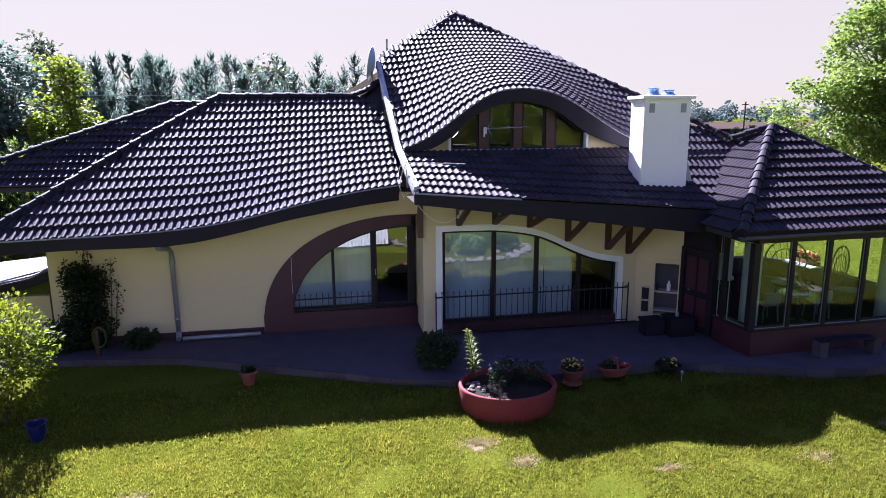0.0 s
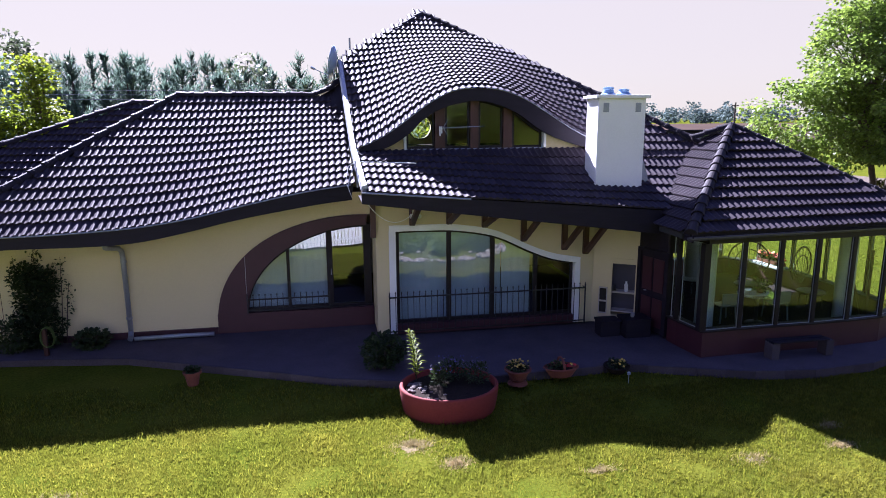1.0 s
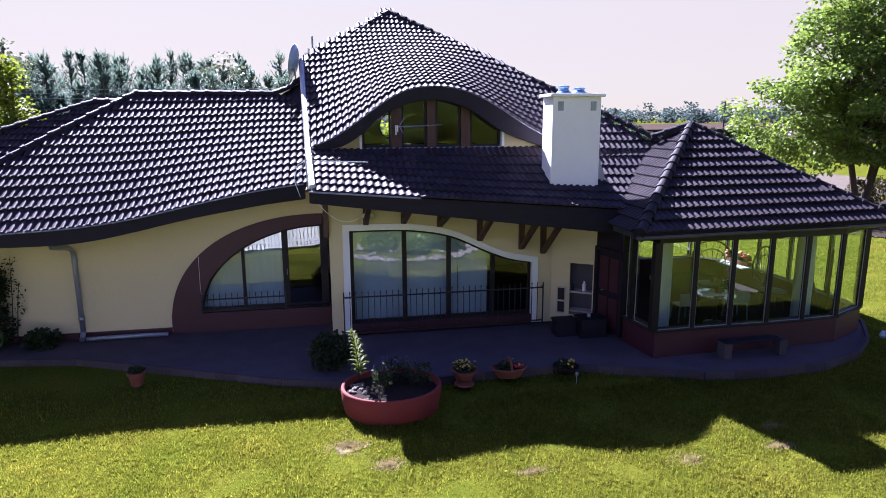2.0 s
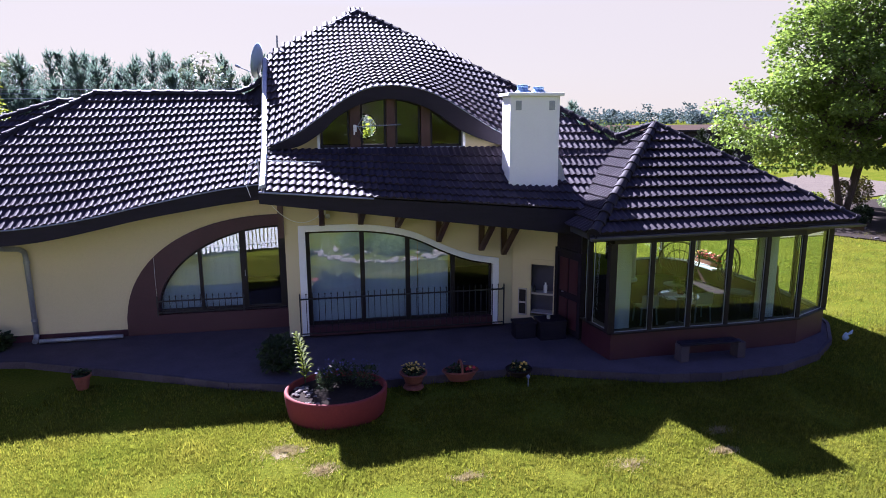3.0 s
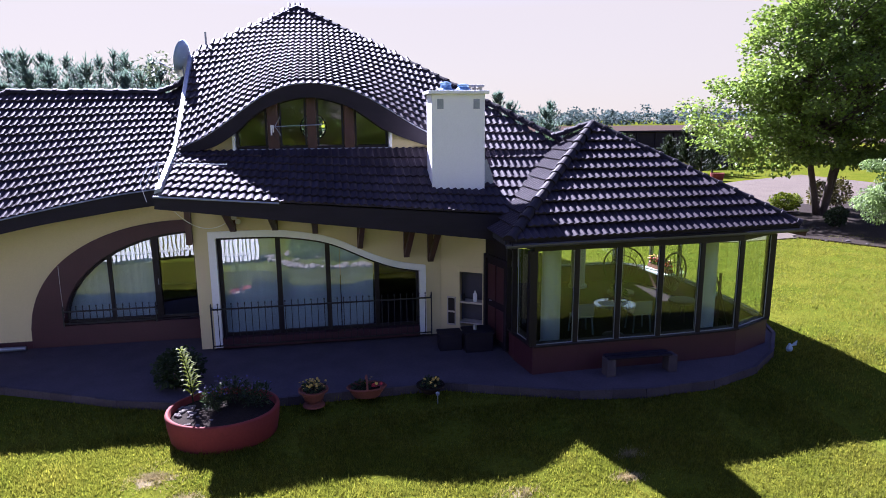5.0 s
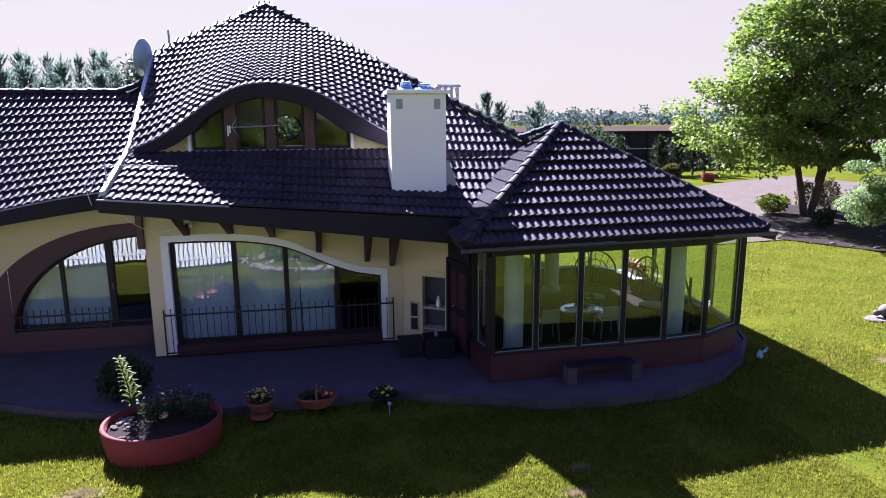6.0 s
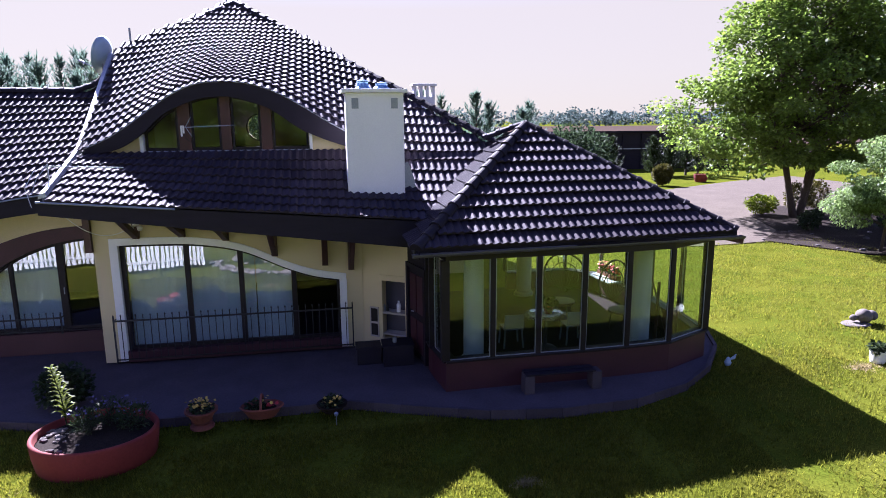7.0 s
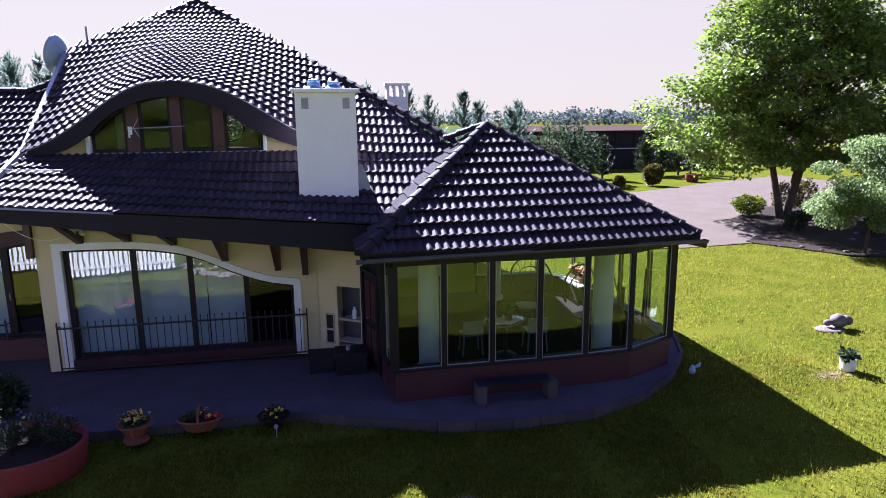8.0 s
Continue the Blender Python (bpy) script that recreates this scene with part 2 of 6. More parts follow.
def lathe(bm, profile, at, seg=24, sx=1.0, sy=1.0):
    """A turned body from (radius, height) pairs round the upright through at."""
    rings = [[bm.verts.new((at[0] + sx * r * math.cos(k * math.tau / seg), at[1] + sy * r * math.sin(k * math.tau / seg), at[2] + z)) for k in range(seg)] for r, z in profile]
    for u, v in zip(rings, rings[1:]):
        for k in range(seg):
            bm.faces.new((u[k], u[(k + 1) % seg], v[(k + 1) % seg], v[k]))
    bm.faces.new(rings[0][::-1])
    bm.faces.new(rings[-1])
    return bm


def slab(bm, outline, y0, y1, plane="xz"):
    """A flat outline given thickness: in the xz plane from y0 to y1, in xy from z = y0 to y1, in yz from x = y0 to y1."""
    put = (lambda p, w: (p[0], w, p[1])) if plane == "xz" else (lambda p, w: (p[0], p[1], w)) if plane == "xy" else (lambda p, w: (w, p[0], p[1]))
    a = [bm.verts.new(put(p, y0)) for p in outline]
    b = [bm.verts.new(put(p, y1)) for p in outline]
    n = len(outline)
    for k in range(n):
        bm.faces.new((a[k], a[(k + 1) % n], b[(k + 1) % n], b[k]))
    bm.faces.new(a[::-1])
    bm.faces.new(b)
    bmesh.ops.recalc_face_normals(bm, faces=bm.faces[:])
    return bm


def band(bm, lower, upper, y0, y1):
    """A band between two curves (x, z) of equal length, from depth y0 to y1."""
    a = [[bm.verts.new((x, y, z)) for x, z in c] for c in (lower, upper) for y in (y0, y1)]
    lo0, lo1, up0, up1 = a
    for i in range(len(lower) - 1):
        bm.faces.new((lo0[i], lo0[i + 1], up0[i + 1], up0[i]))
        bm.faces.new((lo1[i + 1], lo1[i], up1[i], up1[i + 1]))
        bm.faces.new((up0[i], up0[i + 1], up1[i + 1], up1[i]))
        bm.faces.new((lo0[i + 1], lo0[i], lo1[i], lo1[i + 1]))
    for i in (0, -1):
        bm.faces.new((lo0[i], up0[i], up1[i], lo1[i]))
    bmesh.ops.recalc_face_normals(bm, faces=bm.faces[:])
    return bm


def curve_at(knots, x):
    """A smooth curve through (x, z) knots."""
    xs = [k[0] for k in knots]
    if x <= xs[0]:
        return knots[0][1]
    if x >= xs[-1]:
        return knots[-1][1]
    i = max(k for k in range(len(xs) - 1) if xs[k] <= x)
    def slope(j):
        lo, hi = max(j - 1, 0), min(j + 1, len(xs) - 1)
        return (knots[hi][1] - knots[lo][1]) / (xs[hi] - xs[lo])
    h = xs[i + 1] - xs[i]
    u = (x - xs[i]) / h
    return ((1 + 2 * u) * (1 - u) ** 2 * knots[i][1] + u * (1 - u) ** 2 * h * slope(i)
            + u * u * (3 - 2 * u) * knots[i + 1][1] + u * u * (u - 1) * h * slope(i + 1))


def steps(a, b, n):
    return [a + (b - a) * i / n for i in range(n + 1)]

SHEET = material("roofing_sheet", (0.125, 0.12, 0.13), 0.7, vary=0.15, scale=2, fine=30)
# the recess's shade is put into this dark violet-grey base colour
NICHE_SHADE = material("niche_shade", (0.07, 0.065, 0.085), 0.8, vary=0.15)
BLUEGLAZE = material("blue_glaze", (0.008, 0.012, 0.07), 0.3, vary=0.15)
ATTIC = glazing("attic_glass", 0.085, (0.9, 0.93, 0.9), 0.001)

# ---- ground ----
def lawn_height(x, y):
    return -0.13 - 0.06 * min(1.0, max(0.0, (11.5 - y) / 1.5)) + 0.03 * noise.noise((x * 0.25, y * 0.25, 0)) if y < 60 else -0.13


bm = bmesh.new()
xs = [-3000, -600, -120, -40] + [i * 1.0 for i in range(-24, 45)] + [60, 120, 600, 3000]
ys = [-600, -120, -40] + [i * 1.0 for i in range(-24, 62)] + [80, 120, 600, 4500]
grid = [[bm.verts.new((x, y, lawn_height(x, y) if -24 <= x <= 44 and -24 <= y < 62 else -0.13)) for x in xs] for y in ys]
for j in range(len(ys) - 1):
    for i in range(len(xs) - 1):
        bm.faces.new((grid[j][i], grid[j][i + 1], grid[j + 1][i + 1], grid[j + 1][i]))
ground = tagged(part("ground", bm, LAWN, smooth=True), "mown lawn in full sun with paler worn patches", "ground", kind="structure")

# ---- house: heights of eaves and roofs ----
LEFT_PLAN = [(-8.0, 13.50), (-6.1, 13.58), (-4.0, 13.66), (-2.7, 13.80), (-1.0, 14.08), (0.4, 14.30), (1.8, 14.42)]
LEFT_EAVE = [(-8.0, 2.58), (-6.1, 2.62), (-5.0, 2.64), (-4.0, 2.66), (-2.7, 2.72), (-1.7, 2.84), (-0.66, 3.05), (0.44, 3.26), (1.02, 3.35), (1.8, 3.44)]
LEFT_BOARD = [(-8.0, 2.30), (-6.1, 2.34), (-5.0, 2.38), (-3.2, 2.37), (-2.5, 2.42), (-1.74, 2.55), (-0.69, 2.76), (0.42, 2.93), (1.0, 3.01), (1.67, 3.08), (1.9, 3.09)]
RIDGE_Y, RIDGE_Z = 18.0, 5.46
MID_Y, BEND_Y, BEND_Z, GRADE = 12.78, 15.05, 4.13, 0.663
GAUGE = 0.335


def mid_eave(x):
    return 3.43 - 0.0835 * (x - 1.86)


def mid_board(x):
    return 3.19 - 0.13 * (x - 1.86)


def verge(y):
    return 1.93 - 0.042 * (y - 13.3)


def brow(x):
    d = x - 4.68
    s = 1.95 if d < 0 else 2.30
    return 1.47 * math.exp(-(abs(d) / s) ** 2.4)


def main_z(x, y):
    if y < BEND_Y:
        e = mid_eave(x)
        return e + (BEND_Z - e) * (y - MID_Y) / (BEND_Y - MID_Y)
    return BEND_Z + GRADE * (y - BEND_Y)


def brow_z(x, y):
    fade = max(0.0, 1 - max(0.0, y - 15.0) / 5.2) ** 1.35
    return BEND_Z + GRADE * (y - BEND_Y) + brow(x) * fade


LEFT_ROWS, LOW_ROWS, MAIN_ROWS, CON_ROWS = 14, 7, 21.25, 11


def left_at(x, r):
    s = r / LEFT_ROWS
    y0 = curve_at(LEFT_PLAN, x)
    sag = 0.06 + 0.22 * min(1.0, max(0.0, (x + 3.0) / 4.5))
    return Vector((x, y0 + (RIDGE_Y - y0) * s, curve_at(LEFT_EAVE, x) * (1 - s) + RIDGE_Z * s - sag * s * (1 - s)))


def low_at(x, r):
    y = MID_Y + (BEND_Y - MID_Y) * r / LOW_ROWS
    e = mid_eave(x)
    s = r / LOW_ROWS
    return Vector((x, y, e + (BEND_Z - e) * s - 0.36 * s * (1 - s) * min(1.0, max(0.0, (x - 3.0) / 3.0))))


def upper_at(x, r):
    y = 14.93 + (21.0 - 14.93) * r / MAIN_ROWS
    return Vector((x, y, brow_z(x, y)))


CON_APEX = Vector((11.0, 14.52, 4.61))
CON_L, CON_R = Vector((8.12, 11.30, 2.60)), Vector((14.38, 11.78, 2.60))


def con_front_at(x, r):
    s = r / CON_ROWS
    w = (x - CON_L.x) / (CON_R.x - CON_L.x)
    y0 = CON_L.y + (CON_R.y - CON_L.y) * w
    return Vector((x, y0 + (CON_APEX.y - y0) * s, CON_L.z + (CON_APEX.z - CON_L.z) * s))


def con_left_at(y, r):
    s = r / CON_ROWS
    return Vector((CON_L.x + (CON_APEX.x - CON_L.x) * s, y, CON_L.z + (CON_APEX.z - CON_L.z) * s))


def left_in(x, r):
    p = left_at(x, r)
    return p.x > -2.5 - 0.925 * (RIDGE_Y - p.y) and p.x < verge(p.y) - 0.10


def low_in(x, r):
    return x > verge(low_at(x, r).y) + 0.02


def upper_in(x, r):
    p = upper_at(x, r)
    return p.x > verge(p.y) + 0.02 and p.y < p.x + 16.95 and p.x + p.y < 25.5


def con_front_in(x, r):
    s = r / CON_ROWS
    return CON_L.x + (CON_APEX.x - CON_L.x) * s < x < CON_R.x + (CON_APEX.x - CON_R.x) * s


def con_left_in(y, r):
    p = con_left_at(y, r)
    s = r / CON_ROWS
    return CON_L.y + (CON_APEX.y - CON_L.y) * s < y < CON_APEX.y + (CON_APEX.x - p.x) * 0.5 and p.z > main_z(p.x, p.y) - 0.12


house = thing("house", (4.0, 16.0, 0.0), "cream plastered house with dark tiled roof, curved eaves and eyebrow dormer", "house")

HUMP = [0.0, 0.003, 0.016, 0.034, 0.030, 0.0]


def tile_field(roof, at, inside, u0, u1, rows, single, step=0.30, proud=0.048):
    """Lays profiled tiles, two rolls each, over the surface at(u, row), as far as inside() says; the first ones in
    the order of single() are objects, the rest one mesh."""
    made = []
    for j in range(int(math.ceil(rows))):
        for i in range(int((u1 - u0) / step) + 1):
            us = [u0 + i * step + step * k / 10 for k in range(11)]
            keep = [inside((a + b) / 2, min(j + 0.5, rows)) for a, b in zip(us, us[1:])]
            if not any(keep):
                continue
            jit = random.uniform(-0.012, 0.012)
            lifted = random.uniform(0.0, 0.006)
            lo, hi = [], []
            for k, u in enumerate(us):
                h = HUMP[k % 5]
                for store, r, lift in ((lo, j - 0.14 + jit, proud + lifted), (hi, j + 1.02, 0.0)):
                    p = at(u, r)
                    n = (at(u + 0.02, r) - at(u - 0.02, r)).cross(at(u, r + 0.06) - at(u, r - 0.06)).normalized()
                    n = n if n.z > 0 else -n
                    store.append((p + n * (lift + h), p + n * (lift - 0.024)))
            verts, faces = [], []
            for k in range(10):
                if not keep[k]:
                    continue
                b = len(verts)
                verts += [lo[k][0], lo[k + 1][0], hi[k + 1][0], hi[k][0], lo[k][1], lo[k + 1][1]]
                faces += [(b, b + 1, b + 2, b + 3), (b + 4, b + 5, b + 1, b)]
            made.append((single(at(us[5], j + 0.5)), verts, faces))
    order = sorted(range(len(made)), key=lambda k: made[k][0])
    first = set(order[:300])
    av, af = [], []
    for k, (_, verts, faces) in enumerate(made):
        if k in first:
            c = sum(verts, Vector()) / len(verts)
            bm = bmesh.new()
            vs = [bm.verts.new(v - c) for v in verts]
            for f in faces:
                q = bm.faces.new([vs[i] for i in f])
            bmesh.ops.remove_doubles(bm, verts=bm.verts[:], dist=0.0005)
            ob = part("roof_tile", bm, TILE, roof)
            ob.location = c
        else:
            b = len(av)
            av += verts
            af += [tuple(b + i for i in f) for f in faces]
    if av:
        tagged(raw("roof_tiles", av, af, TILE, roof), kind="stuff")


def deck(name, at, inside, u0, u1, rows, label, drop=0.03, n=0.15):
    """The boarding under the tiles."""
    cols, lines = int((u1 - u0) / n), int(rows * 2)
    bm = bmesh.new()
    seen = {}
    def vert(i, j):
        if (i, j) not in seen:
            seen[i, j] = bm.verts.new(at(u0 + i * (u1 - u0) / cols, rows * j / lines) - Vector((0, 0, drop)))
        return seen[i, j]
    for j in range(lines):
        for i in range(cols):
            u, r = u0 + (i + 0.5) * (u1 - u0) / cols, rows * (j + 0.5) / lines
            if inside(u, r):
                bm.faces.new((vert(i, j), vert(i + 1, j), vert(i + 1, j + 1), vert(i, j + 1)))
    bm.normal_update()
    geo = bmesh.ops.extrude_face_region(bm, geom=bm.faces[:])
    for v in geo["geom"]:
        if isinstance(v, bmesh.types.BMVert):
            v.co.z -= 0.10
    return part(name, bm, UNDER, house, label)


cap_mesh = None


def ridge_caps(roof, path, r=0.115, step=0.34):
    """Overlapping half-round caps along a path on the roof."""
    global cap_mesh
    if cap_mesh is None:
        bm = bmesh.new()
        rings = []
        for x, k in ((-0.03, 1.12), (0.05, 1.10), (0.06, 1.0), (0.37, 0.88)):
            rings.append([bm.verts.new((x, k * math.cos(a), k * math.sin(a) - 0.35)) for a in steps(0, math.pi, 8)])
        for u, v in zip(rings, rings[1:]):
            for i in range(8):
                bm.faces.new((u[i], u[i + 1], v[i + 1], v[i]))
        bm.faces.new([bm.verts.new(v.co + Vector((0, 0, 0))) for v in rings[0]])
        cap_mesh = bpy.data.meshes.new("ridge_tile")
        bm.to_mesh(cap_mesh)
        bm.free()
        cap_mesh.materials.append(RIDGE)
    path = [Vector(p) for p in path]
    for a, b in zip(path, path[1:]):
        n = max(1, round((b - a).length / step))
        t = (b - a).normalized()
        side = Vector((0, 0, 1)).cross(t).normalized()
        up = t.cross(side)
        m3 = Matrix((t, side, up)).transposed()
        for i in range(n):
            ob = new("ridge_tile", cap_mesh)
            ob.parent = roof
            m = m3.to_4x4()
            m.translation = a + (b - a) * i / n + up * random.uniform(-0.006, 0.006)
            ob.matrix_basis = m @ Matrix.Diagonal((1, r, r, 1))


def near_camera_side(p):
    return p.y - 0.15 * p.x


left_roof = deck("roof", left_at, left_in, -7.6, 1.9, LEFT_ROWS, "dark profiled concrete tiles over a waving eave")
low_roof = deck("roof", low_at, low_in, 1.5, 10.2, LOW_ROWS, "shaded shallow tiled slope below the dormer")
main_roof = deck("roof", upper_at, upper_in, 1.0, 11.0, MAIN_ROWS, "steep dark tiled slope swelling over the dormer")
con_roof = deck("roof", con_front_at, con_front_in, 8.1, 14.5, CON_ROWS, "dark tiled hipped roof of the conservatory")
con_side = deck("roof", con_left_at, con_left_in, 11.6, 17.0, CON_ROWS, "narrow tiled side slope of the conservatory")


def plane_roof(corners, label):
    bm = bmesh.new()
    bm.faces.new([bm.verts.new(c) for c in corners])
    g = bmesh.ops.extrude_face_region(bm, geom=bm.faces[:])
    for v in g["geom"]:
        if isinstance(v, bmesh.types.BMVert):
            v.co.z -= 0.12
    bmesh.ops.recalc_face_normals(bm, faces=bm.faces[:])
    return part("roof", bm, TILE, house, label)


APEX = Vector((4.35, 21.0, 8.07))
GABLE = Vector((4.35, 24.0, 8.07))
plane_roof([APEX, (11.9, 13.8, 3.20), (12.7, 24.0, 3.0), GABLE], "tiled slope facing away")
plane_roof([APEX, GABLE, (1.62, 24.0, 5.4), (1.62, 20.0, 5.6), (1.72, 18.4, 6.18)], "tiled slope facing away")
ring = [(4.62 + 0.42 * math.cos(t), 4.56 + 0.42 * math.sin(t)) for t in steps(0, math.tau, 24)[:-1]]
bm = bmesh.new()
outer = [(-3.6, 0.0), (12.4, 0.0), (12.4, 3.0), (4.35, 7.9), (-3.6, 3.0)]
vo = [bm.verts.new((x, 23.85, z)) for x, z in outer]
vr = [bm.verts.new((x, 23.85, z)) for x, z in ring]
edges = [bm.edges.new((c[k], c[(k + 1) % len(c)])) for c in (vo, vr) for k in range(len(c))]
bmesh.ops.triangle_fill(bm, edges=edges, use_beauty=True)
g = bmesh.ops.extrude_face_region(bm, geom=bm.faces[:])
for v in g["geom"]:
    if isinstance(v, bmesh.types.BMVert):
        v.co.y -= 0.25
bmesh.ops.recalc_face_normals(bm, faces=bm.faces[:])
part("wall", bm, PLASTER, house, "rear gable wall with a round attic window")
# unseen wall, added to block the sun from entering the attic sideways
part("wall", slab(bmesh.new(), [(17.6, 2.5), (23.6, 2.5), (23.6, 5.34), (20.0, 5.52), (18.4, 6.04), (17.6, 5.5)], 1.68, 1.82, "yz"), PLASTER, house, "unseen side wall added to keep sun out of the attic")
part("round_window_rim", tube(bmesh.new(), [(4.62 + 0.43 * math.cos(t), 23.58, 4.56 + 0.43 * math.sin(t)) for t in steps(0, math.tau, 28)], 0.03, 6), FRAME, house)
plane_roof([(-2.5, RIDGE_Y, RIDGE_Z), (1.2, RIDGE_Y, RIDGE_Z), (1.2, 22.5, 2.7), (-6.6, 22.5, 2.7)], "tiled slope facing away")
plane_roof([(-2.5, RIDGE_Y, RIDGE_Z), (-6.6, 22.5, 2.7), (-6.6, 13.6, 2.60)], "tiled slope facing away")
plane_roof([CON_APEX, CON_R, (14.46, 17.4, 2.60)], "tiled slope facing away")
plane_roof([CON_APEX, (14.46, 17.4, 2.60), (8.2, 17.4, 2.98)], "tiled slope facing away")

# the ridge sweeps up to the higher roof
bm = bmesh.new()
cols = []
for x in steps(0.8, 1.70, 12):
    lift = 0.46 * ((x - 0.8) / 0.9) ** 1.7
    cols.append([bm.verts.new((x, y, RIDGE_Z - 0.06 + lift - (RIDGE_Y + 0.1 - y) * (0.52 + lift))) for y in (RIDGE_Y + 0.1, RIDGE_Y - 0.35, RIDGE_Y - 0.8)] + [bm.verts.new((x, RIDGE_Y + 0.1, RIDGE_Z - 0.3))])
for a_, b_ in zip(cols, cols[1:]):
    for k in range(3):
        bm.faces.new((a_[k], b_[k], b_[(k + 1)], a_[(k + 1)]) if k < 2 else (a_[0], a_[3], b_[3], b_[0]))
bmesh.ops.recalc_face_normals(bm, faces=bm.faces[:])
part("roof_sweep", bm, RIDGE, house, "dark swept upturn of the ridge")

# boards and gutters along the eaves
def ribbon(bm, low, up, thick):
    """An upright board between two space curves, thick deep towards the house."""
    rows_ = [[bm.verts.new((x, y + d, z)) for x, y, z in c] for c in (low, up) for d in (0.0, thick)]
    l0, l1, u0, u1 = rows_
    for i in range(len(low) - 1):
        bm.faces.new((l0[i], l0[i + 1], u0[i + 1], u0[i]))
        bm.faces.new((l1[i + 1], l1[i], u1[i], u1[i + 1]))
        bm.faces.new((u0[i], u0[i + 1], u1[i + 1], u1[i]))
        bm.faces.new((l0[i + 1], l0[i], l1[i], l1[i + 1]))
    for i in (0, -1):
        bm.faces.new((l0[i], u0[i], u1[i], l1[i]))
    bmesh.ops.recalc_face_normals(bm, faces=bm.faces[:])
    return bm


xs = steps(-7.3, 1.72, 60)
bm = ribbon(bmesh.new(), [(x, curve_at(LEFT_PLAN, x) - 0.02, curve_at(LEFT_BOARD, x)) for x in xs], [(x, curve_at(LEFT_PLAN, x) - 0.02, curve_at(LEFT_EAVE, x) - 0.02) for x in xs], 0.08)
part("fascia", bm, FASCIA, house, "dark board following the waving eave")
bm = bmesh.new()
rows_ = [[bm.verts.new((x, y, curve_at(LEFT_BOARD, x) + 0.03)) for x, y in c] for c in ([(x, curve_at(LEFT_PLAN, x) + 0.05) for x in xs], [(x, 15.05) for x in xs])]
for i in range(len(xs) - 1):
    bm.faces.new((rows_[0][i], rows_[0][i + 1], rows_[1][i + 1], rows_[1][i]))
part("soffit", bm, FASCIA, house)
xs = steps(1.84, 8.9, 40)
bm = band(bmesh.new(), [(x, mid_board(x)) for x in xs], [(x, mid_eave(x) - 0.02) for x in xs], MID_Y - 0.02, MID_Y + 0.06)
part("fascia", bm, FASCIA, house, "dark board under the middle eave")
bm = bmesh.new()
rows_ = [[bm.verts.new((x, y, mid_board(x) + 0.03)) for x in xs] for y in (MID_Y + 0.06, 14.1)]
for i in range(len(xs) - 1):
    bm.faces.new((rows_[0][i], rows_[0][i + 1], rows_[1][i + 1], rows_[1][i]))
part("soffit", bm, FASCIA, house)
bm = tube(bmesh.new(), [(x, curve_at(LEFT_PLAN, x) - 0.07, curve_at(LEFT_EAVE, x) - 0.005) for x in steps(-7.2, 1.70, 50)], 0.016, 6)
part("drip_edge", bm, METAL, house, "pale metal drip edge")
bm = tube(bmesh.new(), [(1.84, MID_Y - 0.06, mid_eave(1.84) - 0.01), (4.05, MID_Y - 0.06, mid_eave(4.05) - 0.01)], 0.02, 6)
part("drip_edge", bm, METAL, house, "pale metal drip edge")
# flashing between the two roofs
bm = bmesh.new()
n = 12
prof = [(-0.12, -0.02), (-0.09, 0.07), (0.0, 0.09), (0.03, 0.02)]
rings = []
for i in range(n + 1):
    y = 18.36 - 5.50 * i / n
    base = Vector((verge(y), y, max(main_z(verge(y), y), main_z(2, y)) + 0.03))
    rings.append([bm.verts.new(base + Vector((a, 0, b))) for a, b in prof])
for u, v in zip(rings, rings[1:]):
    for k in range(3):
        bm.faces.new((u[k], u[k + 1], v[k + 1], v[k]))
bm.faces.new(rings[-1])
part("flashing", bm, METAL, house, "grey metal flashing between the two roof slopes")
barge_low = [(verge(y) - 0.05, y, main_z(2.0, y) - 0.26 + 0.035 * (y - 12.9)) for y in steps(12.86, 17.6, 12)]
barge_up = [(x, y, main_z(2.0, y) + 0.05) for x, y, z in barge_low]
bm = bmesh.new()
cols = [[bm.verts.new((p[0] + d, p[1], p[2])) for p in c] for c in (barge_low, barge_up) for d in (0.0, 0.05)]
for i in range(12):
    for a_, b_ in ((0, 2), (1, 3), (2, 3), (0, 1)):
        bm.faces.new((cols[a_][i], cols[a_][i + 1], cols[b_][i + 1], cols[b_][i]))
bm.faces.new((cols[0][0], cols[2][0], cols[3][0], cols[1][0]))
bmesh.ops.recalc_face_normals(bm, faces=bm.faces[:])
part("barge_board", bm, SHEET, house, "pale grey board on the edge of the middle roof")

# ---- house: walls ----
def arch_outer(x):
    return 0.1 + 2.57 * max(0.0, 1 - abs((2.07 - x) / 3.5) ** 2.25) ** (1 / 2.25)


def arch_inner(x):
    return 0.42 + 2.0 * math.sqrt(max(0.0, 1 - ((2.05 - x) / 2.80) ** 2))


WALL_Y, MID_WALL = 15.05, 14.1
xs = [-5.9, -4, -3, -2, -1.44] + [2.07 - 3.5 * math.cos(a) for a in steps(0.0, math.pi / 2, 24)] + [2.2]
bm = band(bmesh.new(), [(x, 0.0 if x < -1.435 else arch_outer(max(x, -1.43)) if x < 2.06 else 2.67) for x in xs], [(x, curve_at(LEFT_BOARD, x) + 0.1) for x in xs], WALL_Y, WALL_Y + 0.35)
part("wall", bm, PLASTER, house, "cream plastered wall")
part("wall", box(bmesh.new(), -5.9, -5.55, WALL_Y + 0.35, 22.0, 0.0, 2.5), PLASTER, house)
part("plinth", box(bmesh.new(), -5.93, -1.44, WALL_Y - 0.03, WALL_Y - 0.003, -0.2, 0.12), BROWN, house, "dark brown painted plinth")
